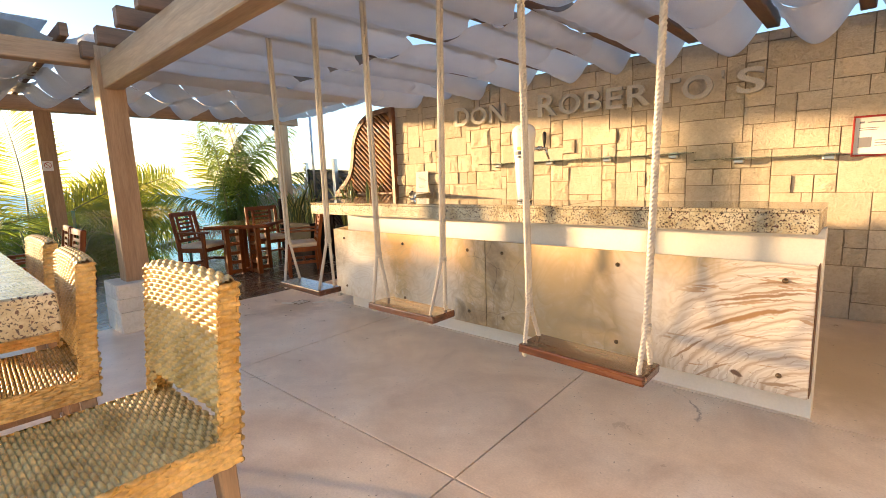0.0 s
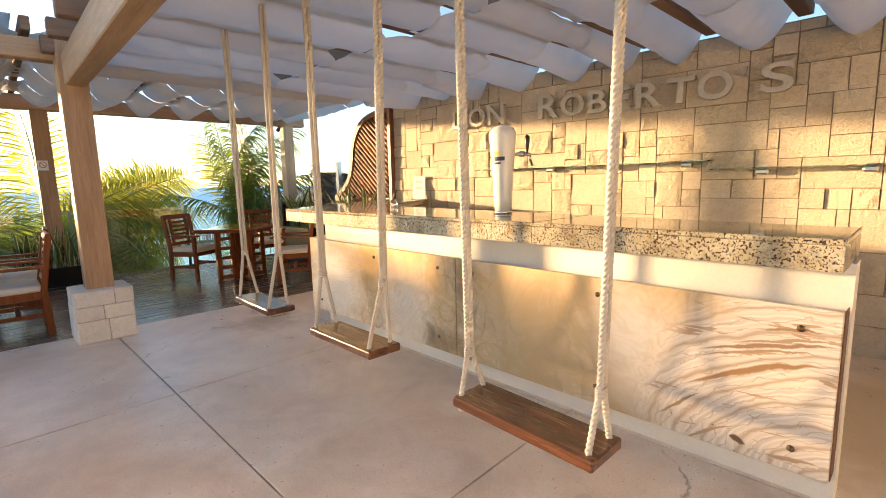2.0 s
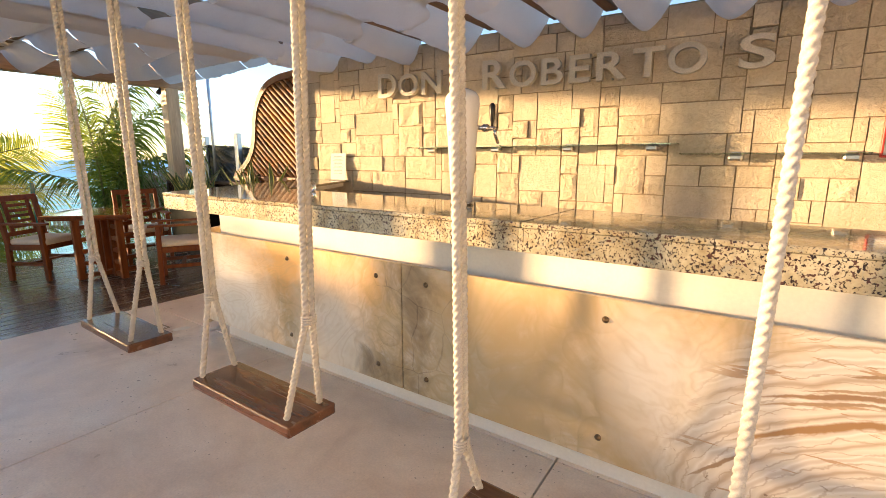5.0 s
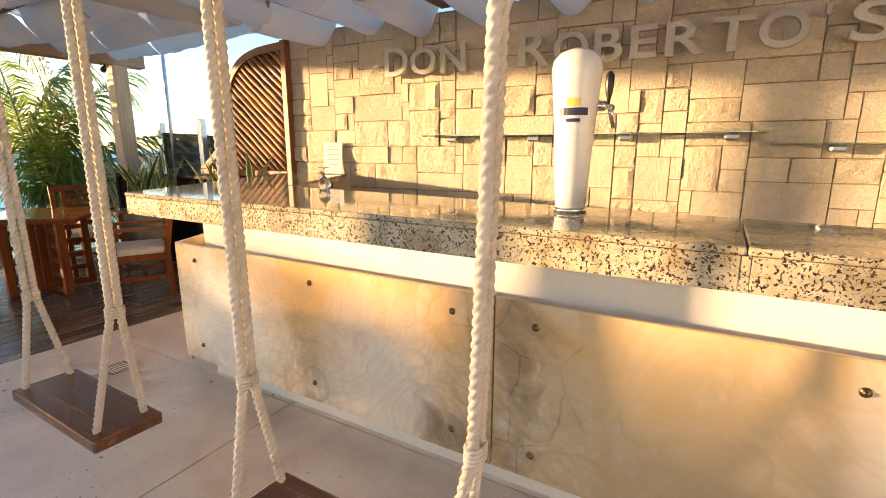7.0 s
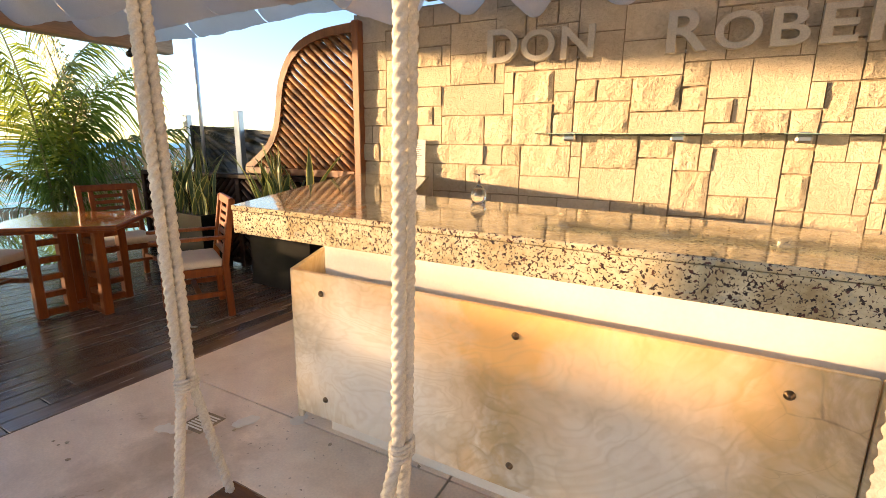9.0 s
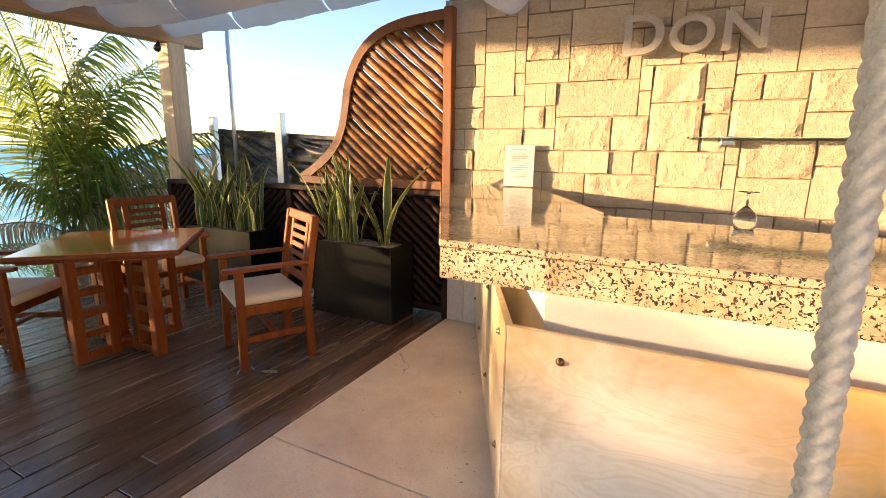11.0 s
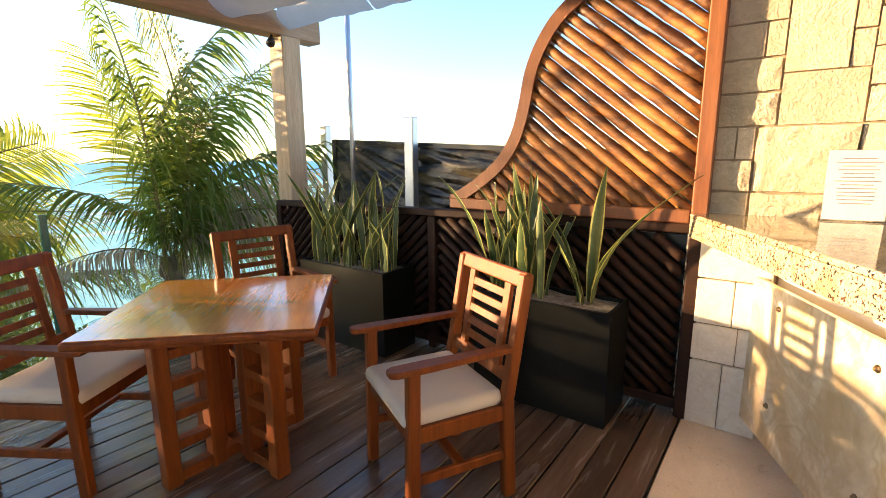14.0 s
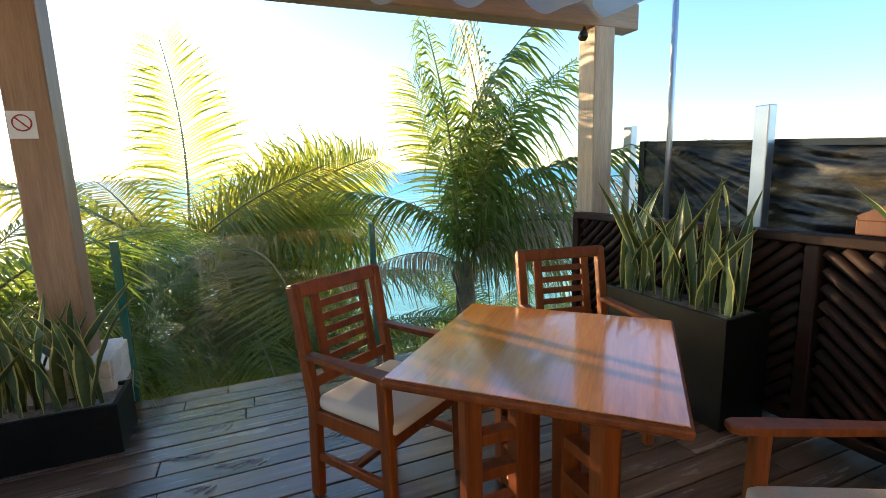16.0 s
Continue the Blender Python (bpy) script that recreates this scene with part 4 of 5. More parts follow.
# ---- on the bar top ----
tower = thing("beer_tower", "tall white beer tower with a single tap", "beer tower", pose(-2.03, 3.17, 1.131))
part("body", lathe(bmesh.new(), [(0.056, 0.018), (0.062, 0.10), (0.073, 0.30), (0.086, 0.47), (0.091, 0.52), (0.086, 0.55), (0.066, 0.575), (0.03, 0.59), (0.002, 0.593)], 40), M_WHITEGLOSS, tower, "", True)
part("base_ring", lathe(bmesh.new(), [(0.062, 0.0), (0.062, 0.014), (0.057, 0.019), (0.04, 0.02)], 32), M_CHROME, tower, "chrome ring", True)
for side in (-1, 1):
    q = Vector((side * 0.62, 1.2, 0))
    tap = part("tap", tube(bmesh.new(), [q * 0.07 + Vector((0, 0, 0.40)), q * 0.13 + Vector((0, 0, 0.40)), q * 0.155 + Vector((0, 0, 0.396))], 0.012, 10), M_CHROME, tower, "chrome tap", True)
    part("collar", tube(bmesh.new(), [q * 0.095 + Vector((0, 0, 0.40)), q * 0.115 + Vector((0, 0, 0.40))], 0.02, 12), M_CHROME, tap, "", True)
    part("spout", tube(bmesh.new(), [q * 0.145 + Vector((0, 0, 0.40)), q * 0.15 + Vector((0, 0, 0.37)), q * 0.165 + Vector((0, 0, 0.32))], [0.012, 0.01, 0.008], 10), M_CHROME, tap, "", True)
    part("tap_handle", tube(bmesh.new(), [q * 0.135 + Vector((0, 0, z)) for z in (0.41, 0.43, 0.445, 0.48, 0.515, 0.53)], [0.006, 0.008, 0.013, 0.0165, 0.017, 0.007], 12), M_BLACK, tap, "black handle", True)


def on_tower(a, z, w, h, material, name):
    bm = bmesh.new()
    n = 6
    rr = 0.062 + (z - 0.1) * 0.066 + 0.003
    vs = [[bm.verts.new((rr * math.cos(a + (i / n - 0.5) * w / rr), rr * math.sin(a + (i / n - 0.5) * w / rr), z + j * h)) for i in range(n + 1)] for j in (0, 1)]
    for i in range(n):
        bm.faces.new((vs[0][i], vs[0][i + 1], vs[1][i + 1], vs[1][i]))
    part(name, bm, material, tower)


fa = math.atan2(-1.8, 0.35)
on_tower(fa, 0.355, 0.105, 0.026, M_NAVY, "print_bar")
on_tower(fa, 0.332, 0.05, 0.012, M_NAVY, "print_bar")
on_tower(fa, 0.388, 0.05, 0.026, M_YELLOW, "print_emblem")

glass = thing("wine_glass", "clear wine glass stood upside down", "wine glass", pose(-3.55, 3.41, 1.131))
part("bowl", lathe(bmesh.new(), [(0.030, 0.0), (0.036, 0.03), (0.033, 0.055), (0.012, 0.075), (0.004, 0.082), (0.0035, 0.12), (0.006, 0.126), (0.032, 0.13), (0.032, 0.132), (0.001, 0.132)], 24), M_GLASS, glass, "", True)

card = thing("menu_card", "printed white notice in an upright clear holder", "notice", pose(-4.852, 4.858, 1.132, -4, 0, 9))
part("paper", boxed(-0.108, 0.108, 0.0, 0.0015, 0.004, 0.302), M_PAPER, card)
part("holder", boxed(-0.112, 0.112, 0.003, 0.006, 0.0, 0.306, 0.001), M_GLASS, card)
part("foot", boxed(-0.112, 0.112, -0.03, 0.02, 0.0, 0.003), M_GLASS, card)
r = random.Random(8)
for k in range(13):
    wd = r.uniform(0.05, 0.08)
    part("text_bar", boxed(-wd, wd, -0.0016, -0.0004, 0.265 - k * 0.016, 0.269 - k * 0.016), M_INK, card)

# ---- on the wall: letters, shelves, frame ----
letters = thing("wall_sign", "brushed metal letters standing off the stone wall", "sign", WALL)


def letter(ch, x0, x1, z0, h):
    cu = bpy.data.curves.new("letter", "FONT")
    cu.body = ch
    cu.extrude = 0.02
    cu.offset = 0.014
    cu.bevel_depth = 0.002
    tmp = bpy.data.objects.new("letter_tmp", cu)
    me = bpy.data.meshes.new_from_object(tmp)
    bpy.data.objects.remove(tmp)
    xs = [v.co.x for v in me.vertices]
    ys = [v.co.y for v in me.vertices]
    sx, sy = (x1 - x0) / (max(xs) - min(xs)), h / (max(ys) - min(ys))
    mx, my = min(xs), min(ys)
    for v in me.vertices:
        v.co = ((v.co.x - mx) * sx, -v.co.z - 0.075, (v.co.y - my) * sy)
    me.flip_normals()
    me.materials.clear()
    ob = link_mesh("letter", me, M_SIGN, letters)
    ob.location = (x0 + 5.47, 0, z0)
    part("standoff", tube(bmesh.new(), [((x0 + x1) / 2 + 5.47, -0.06, z0 + h * 0.06), ((x0 + x1) / 2 + 5.47, 0.01, z0 + h * 0.06)], 0.006, 6), M_STEEL, letters)


for ch, a, b, h in (("D", -4.20, -3.965, 0.235), ("O", -3.935, -3.69, 0.21), ("N", -3.645, -3.42, 0.215), ("R", -2.97, -2.735, 0.25), ("O", -2.70, -2.455, 0.215), ("B", -2.41, -2.22, 0.212), ("E", -2.17, -2.0, 0.212), ("R", -1.95, -1.72, 0.212), ("T", -1.68, -1.455, 0.212), ("O", -1.43, -1.175, 0.216), ("S", -0.985, -0.775, 0.222)):
    letter(ch, a, b, 1.995 - 0.007 * (a + 4.2), h)
letter("'", -1.11, -1.085, 2.14, 0.06)


def shelf(x0, x1, z, brackets):
    t = thing("glass_shelf", "green-edged glass wall shelf on small steel brackets", "shelf", WALL, "bar shelves")
    part("pane", boxed(x0 + 5.47, x1 + 5.47, -0.17, -0.015, z, z + 0.009, 0.001), M_SHELFGLASS, t)
    for x in brackets:
        s = x + 5.47
        br = part("bracket", boxed(s - 0.045, s + 0.045, -0.085, 0.0, z - 0.045, z - 0.001, 0.012), M_STEEL, t, "steel bracket")
        part("clip", boxed(s - 0.03, s + 0.03, -0.05, -0.004, z + 0.010, z + 0.018, 0.002), M_STEEL, br)
    return t


shelf(-3.78, -1.31, 1.475, (-3.55, -2.84, -2.16, -1.5))
shelf(-1.29, -0.22, 1.40, (-0.94, -0.30))

pic = thing("framed_licence", "framed paper notice in a thin red frame", "picture frame", WALL @ pose(5.47 - 0.165, -0.03, 1.375))
for a in ((0, 0.28, 0, 0.014), (0, 0.28, 0.306, 0.32), (0, 0.014, 0.014, 0.306), (0.266, 0.28, 0.014, 0.306)):
    part("frame", boxed(a[0], a[1], -0.02, 0.01, a[2], a[3], 0.003), M_RED, pic)
part("paper", boxed(0.015, 0.265, -0.004, 0.0, 0.015, 0.305), M_PAPER, pic)
for a in ((0.04, 0.07, 0.26, 0.275), (0.09, 0.19, 0.262, 0.27), (0.20, 0.25, 0.20, 0.225), (0.04, 0.16, 0.22, 0.226), (0.04, 0.15, 0.205, 0.211), (0.04, 0.12, 0.07, 0.15), (0.14, 0.25, 0.08, 0.086), (0.14, 0.25, 0.10, 0.106), (0.14, 0.22, 0.12, 0.126)):
    part("print", boxed(a[0], a[1], -0.0055, -0.0035, a[2], a[3]), M_INK, pic)

keg = thing("beer_keg", "steel beer keg standing on the floor", "keg", pose(0.46, 4.57, 0))
part("shell", lathe(bmesh.new(), [(r0, z0 * 0.86) for r0, z0 in [(0.17, 0.0), (0.19, 0.01), (0.19, 0.05), (0.175, 0.07), (0.195, 0.10), (0.2, 0.16), (0.205, 0.17), (0.2, 0.18), (0.2, 0.30), (0.205, 0.31), (0.2, 0.32), (0.195, 0.39), (0.175, 0.42), (0.19, 0.44), (0.19, 0.50), (0.18, 0.50), (0.17, 0.45), (0.01, 0.45)]], 40), M_STEEL, keg, "", True)


# ---- woven bar chairs and granite high table ----
def woven(name, parent, origin, du, dv, W, H, p=0.024, h=0.0125, amp=0.0048, bow=None):
    """A panel of basket weave: du and dv span it, the strands bulge along their cross product."""
    o, du, dv = Vector(origin), Vector(du).normalized(), Vector(dv).normalized()
    nrm = du.cross(dv)
    nu, nv = max(int(W / p * 8), 8), max(round(H / h) * 6, 6)
    rows = max(round(H / h), 1)

    def fn(u, v):
        j = min(int(v * rows), rows - 1)
        f = v * rows - j
        cw = math.cos(math.pi * (u * W / p + j))
        d = amp * math.copysign(abs(cw) ** 0.6, cw) * math.sin(math.pi * f) ** 0.5 - 0.006 * (1 - math.sin(math.pi * f)) ** 3
        q = o + du * (u * W) + dv * (v * H) + nrm * d
        return q + Vector(bow(u, v)) if bow else q

    return sheet(name, M_WICKER, fn, nu, nv, parent)


def wicker_chair(m):
    t = thing("wicker_bar_chair", "tall woven wicker bar chair with a straight high back", "chair", m, "wicker chairs")
    w, d, zs, zb = 0.49, 0.47, 0.73, 1.11
    # seat
    woven("seat", t, (-w / 2, -d / 2, zs), (1, 0, 0), (0, 1, 0), w, d)
    for o, du, L in (((-w / 2, -d / 2, zs - 0.075), (1, 0, 0), w), ((w / 2, -d / 2, zs - 0.075), (0, 1, 0), d), ((w / 2, d / 2, zs - 0.075), (-1, 0, 0), w), ((-w / 2, d / 2, zs - 0.075), (0, -1, 0), d)):
        woven("seat_edge", t, o, du, (0, 0, 1), L, 0.078, h=0.0155)
    part("seat_frame", boxed(-w / 2 + 0.01, w / 2 - 0.01, -d / 2 + 0.01, d / 2 - 0.01, zs - 0.07, zs - 0.008), M_WICKERLEG, t)
    # back: leans away behind the seat
    H = zb - zs - 0.07
    lean = Vector((0, -0.10, 1)).normalized()
    yb = -d / 2 + 0.045
    dome = lambda u, v: (0, 0, 0.013 * (1 - (2 * u - 1) ** 4) * v)
    woven("back_front", t, (w / 2, yb, zs + 0.07), (-1, 0, 0), lean, w, H, bow=dome)
    woven("back_rear", t, (-w / 2, yb - 0.05, zs + 0.07), (1, 0, 0), lean, w, H, bow=dome)
    for s in (-1, 1):
        woven("back_side", t, (s * (w / 2 - 0.002), yb + 0.009 - (0.052 if s > 0 else -0.002), zs - 0.02), (0, s, 0), lean, 0.054, H + 0.09, h=0.0155)
        woven("stile", t, (s * w / 2 + (0.0 if s > 0 else 0.05), yb, zs), (-1, 0, 0), lean, 0.05, 0.075, h=0.0155)
        woven("stile", t, (s * w / 2 - (0.05 if s > 0 else 0.0), yb - 0.05, zs - 0.02), (1, 0, 0), lean, 0.05, 0.095, h=0.0155)
    top0 = Vector((0, yb, zs + 0.07)) + lean * H
    woven("back_top", t, (w / 2, top0.y, top0.z), (-1, 0, 0), (0, -1, 0), w, 0.05, bow=lambda u, v: (0, 0, 0.013 * (1 - (2 * u - 1) ** 4) + 0.010 * math.sin(math.pi * v)))
    for sx in (-1, 1):
        for sy in (-1, 1):
            part("leg", barred((sx * (w / 2 - 0.035), sy * (d / 2 - 0.035), zs - 0.07), (sx * (w / 2 - 0.015), sy * (d / 2 - 0.015), 0.0), 0.045, 0.045, (1, 0, 0), 0.004, 0.75), M_WICKERLEG, t)
    for sy in (-1, 1):
        part("stretcher", barred((-w / 2 + 0.03, sy * (d / 2 - 0.025), 0.27), (w / 2 - 0.03, sy * (d / 2 - 0.025), 0.27), 0.025, 0.03), M_WICKERLEG, t)
    for sx in (-1, 1):
        part("stretcher", barred((sx * (w / 2 - 0.025), -d / 2 + 0.03, 0.33), (sx * (w / 2 - 0.025), d / 2 - 0.03, 0.33), 0.025, 0.03), M_WICKERLEG, t)
    return t


wc = wicker_chair(pose(-1.35, 0.20, 0, 0, 0, 182))
copy_thing(wc, pose(-2.12, 0.08, 0, 0, 0, 178))
copy_thing(wc, pose(-2.98, 0.10, 0, 0, 0, 181))
hi = thing("high_table", "tall bar table with a thick speckled granite top", "table", pose(-2.75, -0.23, 0))
part("tabletop", boxed(-1.0, 1.0, -0.45, 0.45, 0.93, 1.05, 0.006), M_GRANITE, hi, "speckled cream granite")
for sx in (-0.75, 0.75):
    part("leg", boxed(sx - 0.06, sx + 0.06, -0.25, 0.25, 0.0, 0.93, 0.006), M_POST, hi)


# ---- timber armchairs and tables ----
def armchair(m, label):
    t = thing("armchair", label, "chair", m, "timber armchairs")
    w, d = 0.54, 0.46
    xl, yf, yb = w / 2 - 0.025, d / 2 - 0.02, -d / 2 + 0.02
    for s in (-1, 1):
        part("leg", barred((s * xl, yf, 0.0), (s * xl, yf - 0.01, 0.645), 0.045, 0.05, (1, 0, 0), 0.006), M_TEAK, t)
        part("leg", barred((s * xl, yb - 0.02, 0.0), (s * xl, yb, 0.44), 0.045, 0.055, (1, 0, 0), 0.006), M_TEAK, t)
        part("back_post", barred((s * xl, yb, 0.43), (s * xl, yb - 0.085, 0.955), 0.045, 0.05, (1, 0, 0), 0.006), M_TEAK, t)
        part("side_rail", barred((s * xl, yb, 0.39), (s * xl, yf, 0.39), 0.03, 0.065, None, 0.004), M_TEAK, t)
        part("stretcher", barred((s * xl, yb, 0.20), (s * xl, yf, 0.20), 0.025, 0.04, None, 0.004), M_TEAK, t)
        bm = bmesh.new()
        prism(bm, [(s * xl - 0.035, yf + 0.06), (s * xl - 0.02, yf + 0.085), (s * xl + 0.02, yf + 0.085), (s * xl + 0.035, yf + 0.06), (s * xl + 0.032, yf - 0.05), (s * xl + 0.022, yb - 0.06), (s * xl - 0.022, yb - 0.06), (s * xl - 0.032, yf - 0.05)], 0.645, 0.67, 0.006)
        part("armrest", bm, M_TEAK, t)
    part("front_rail", barred((-xl, yf - 0.005, 0.39), (xl, yf - 0.005, 0.39), 0.03, 0.065, None, 0.004), M_TEAK, t)
    part("rear_rail", barred((-xl, yb, 0.39), (xl, yb, 0.39), 0.03, 0.065, None, 0.004), M_TEAK, t)
    part("cross_stretcher", barred((-xl, yb + 0.2, 0.20), (xl, yb + 0.2, 0.20), 0.04, 0.025, None, 0.004), M_TEAK, t)

    def on_back(x, z):
        return (x, yb - 0.085 * (z - 0.43) / 0.525, z)

    lean = (0, -0.125, 0.495)
    part("top_rail", barred(on_back(-xl - 0.02, 0.93), on_back(xl + 0.02, 0.93), 0.035, 0.065, (0, 0.97, 0.24), 0.006), M_TEAK, t)
    part("low_rail", barred(on_back(-xl + 0.02, 0.53), on_back(xl - 0.02, 0.53), 0.025, 0.05, (0, 0.97, 0.24), 0.004), M_TEAK, t)
    for s in (-1, 1):
        part("stile", barred(on_back(s * 0.145, 0.53), on_back(s * 0.145, 0.905), 0.045, 0.02, (1, 0, 0), 0.003), M_TEAK, t)
    for k in range(5):
        z = 0.605 + k * 0.061
        part("slat", barred(on_back(-0.13, z), on_back(0.13, z), 0.016, 0.034, (0, 0.97, 0.24), 0.002), M_TEAK, t)
    bm = boxed(-0.245, 0.245, yb + 0.01, yf + 0.03, 0.412, 0.48, 0.03, 4)
    for v in bm.verts:
        if v.co.z > 0.45:
            v.co.z += 0.018 * (1 - (v.co.x / 0.25) ** 2)
    part("cushion", bm, M_CUSHION, t, "plump beige seat cushion", True)
    return t


ch = armchair(pose(-6.24, 3.68, 0, 0, 0, 152.6), "reddish timber armchair with a beige cushion beside the planter")
for x, y, rz, lb in ((-7.66, 2.80, -57.3, "reddish timber armchair with a beige cushion by the glass rail"), (-7.64, 3.87, -99.3, "reddish timber armchair with a beige cushion before the palm"), (-5.97, 0.70, 180, "reddish timber armchair with a beige cushion behind the post"), (-6.72, 0.74, 177, "reddish timber armchair with a beige cushion at the farther table"), (-7.65, 0.05, -92, "reddish timber armchair facing the farther table")):
    c = copy_thing(ch, pose(x, y, 0, 0, 0, rz))
    c["label"] = lb


def ladder_leg(m, parent):
    """A leg panel: two posts and rungs that leave square openings."""
    ob = part("leg_panel", boxed(-0.035, 0.035, 0.29, 0.355, 0.0, 0.706, 0.005), M_TEAK, parent)
    ob.matrix_basis = m
    part("inner_post", boxed(-0.035, 0.035, 0.085, 0.15, 0.0, 0.706, 0.005), M_TEAK, ob)
    for z in (0.02, 0.16, 0.30, 0.44, 0.58):
        part("rung", boxed(-0.03, 0.03, 0.148, 0.292, z, z + 0.045, 0.004), M_TEAK, ob)
    return ob


def deck_table(m, label):
    t = thing("dining_table", label, "table", m, "timber tables")
    a = 0.455
    part("edge_frame", boxed(-a, a, -a, a, 0.728, 0.7625, 0.012, 3), M_TEAK, t, "rounded timber edge")
    n, q = 7, a - 0.012
    for k in range(n):
        bd = part("board", boxed(-q + 2 * q * k / n, -q + 2 * q * (k + 1) / n, -q, q, 0.755, 0.7655), M_TABLE, t, "varnished red-brown timber board" if k == 0 else "")
    part("top_frame", boxed(-a + 0.05, a - 0.05, -a + 0.05, a - 0.05, 0.706, 0.727), M_TEAK, t)
    for k in (45, 135, 225, 315):
        ladder_leg(pose(0, 0, 0, 0, 0, k), t)
    part("foot_bar", barred((-0.22, -0.22, 0.035), (0.22, 0.22, 0.035), 0.05, 0.05), M_TEAK, t)
    part("foot_bar", barred((-0.22, 0.22, 0.034), (0.22, -0.22, 0.034), 0.05, 0.05), M_TEAK, t)
    return t


tb = deck_table(pose(-7.135, 3.275, 0, 0, 0, 45), "square varnished timber table on slotted leg panels")
copy_thing(tb, pose(-6.5, -0.08, 0, 0, 0, 3))


# ---- timber screen with logs ----
OUT = [(-6.98, 1.16), (-6.80, 1.26), (-6.62, 1.40), (-6.52, 1.55), (-6.47, 1.72), (-6.43, 1.92), (-6.36, 2.08), (-6.25, 2.22), (-6.08, 2.33), (-5.85, 2.39), (-5.60, 2.41), (-5.44, 2.415)]


def smooth_line(pts, n):
    out = []
    for i in range(len(pts) - 1):
        p0, p1, p2, p3 = pts[max(i - 1, 0)], pts[i], pts[i + 1], pts[min(i + 2, len(pts) - 1)]
        for k in range(n):
            t = k / n
            out.append(tuple(0.5 * ((2 * b) + (c - a) * t + (2 * a - 5 * b + 4 * c - d) * t * t + (3 * b - a - 3 * c + d) * t ** 3) for a, b, c, d in zip(p0, p1, p2, p3)))
    return out + [pts[-1]]


CURVE = smooth_line(OUT, 4)
SY = 4.885
screen = thing("timber_screen", "tall curved timber screen filled with slanting round logs", "screen")
bm = bmesh.new()
prev = None
for i, (x, z) in enumerate(CURVE):
    a, b = CURVE[max(i - 1, 0)], CURVE[min(i + 1, len(CURVE) - 1)]
    d = Vector((b[0] - a[0], b[1] - a[1])).normalized()
    nx, nz = d.y, -d.x
    ring = [bm.verts.new((x + nx * o, y, z + nz * o)) for o, y in ((0, SY - 0.045), (0.075, SY - 0.045), (0.075, SY + 0.045), (0, SY + 0.045))]
    if prev:
        for k in range(4):
            bm.faces.new((prev[k], prev[(k + 1) % 4], ring[(k + 1) % 4], ring[k]))
    else:
        bm.faces.new(ring)
    prev = ring
bm.faces.new(prev)
bmesh.ops.recalc_face_normals(bm, faces=bm.faces)
part("curved_frame", bm, M_LOGFRAME, screen)
part("side_frame", boxed(-5.475, -5.40, SY - 0.05, SY + 0.045, 1.06, 2.43, 0.006), M_LOGFRAME, screen)
part("bottom_rail", boxed(-6.98, -5.477, SY - 0.05, SY + 0.045, 1.075, 1.145, 0.006), M_LOGFRAME, screen)


def inside_top(x):
    """Height of the curved frame's inner edge at x."""
    best = None
    for (xa, za), (xb, zb) in zip(CURVE, CURVE[1:]):
        if xa <= x <= xb and xb > xa:
            best = za + (zb - za) * (x - xa) / (xb - xa)
    return best if best is not None else (1.14 if x < CURVE[0][0] else 2.41)


def log(bm, p, q, r0, seed):
    r = random.Random(seed)
    n = 7
    P, Q = Vector(p), Vector(q)
    pts = [P.lerp(Q, i / n) + Vector((0, r.uniform(-0.003, 0.003), r.uniform(-0.004, 0.004))) for i in range(n + 1)]
    return tube(bm, pts, [r0 * r.uniform(0.86, 1.12) for _ in pts], 9)


slope = -0.80
b0 = -4.65
k = 0
while b0 < -2.0:
    # line z = zc + slope * (x + 5.45)
    pts = []
    for i in range(161):
        x = -6.98 + 1.53 * i / 160
        z = 1.11 + (b0 + 3.4) + slope * (x + 5.45)
        if 1.11 <= z <= inside_top(x) - 0.02:
            pts.append((x, z))
    if len(pts) > 6:
        part("log", log(bmesh.new(), (pts[0][0], SY, pts[0][1]), (pts[-1][0], SY, pts[-1][1]), 0.0305, k), M_LOG, screen, "", True)
    b0 += 0.083
    k += 1

low = thing("low_fence", "timber fence panel of slanting round logs, darkened for shade", "fence")
part("top_rail", barred((-9.0, SY, 1.01), (-5.41, SY, 1.05), 0.10, 0.05, None, 0.006), M_SHADELOG, low)
part("bottom_rail", barred((-9.0, SY, 0.07), (-5.41, SY, 0.07), 0.07, 0.06, None, 0.006), M_SHADELOG, low)
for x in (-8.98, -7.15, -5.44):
    part("fence_post", barred((x, SY - 0.01, 0.0), (x, SY - 0.01, 1.0), 0.07, 0.07, (1, 0, 0), 0.006), M_SHADELOG, low)
for k in range(34):
    for xa, xb, sl in ((-7.1, -5.5, -0.8), (-8.93, -7.2, 0.9)):
        c = (k - 16) * 0.085 + 0.5
        pts = [(xa + (xb - xa) * i / 120, c + sl * ((xb - xa) * (i / 120 - 0.5))) for i in range(121)]
        pts = [p for p in pts if 0.09 <= p[1] <= 1.0]
        if len(pts) > 6:
            part("log", log(bmesh.new(), (pts[0][0], SY, pts[0][1]), (pts[-1][0], SY, pts[-1][1]), 0.028, k * 3 + int(xa)), M_SHADELOG, low, "", True)
# black sheet that keeps the gaps between the logs dark
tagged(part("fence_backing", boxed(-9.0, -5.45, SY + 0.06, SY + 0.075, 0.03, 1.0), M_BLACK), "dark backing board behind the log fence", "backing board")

# neighbour's screen behind it
scr = thing("cloth_fence", "wrinkled black cloth fence on aluminium posts", "fence", pose(0, 0, 0))


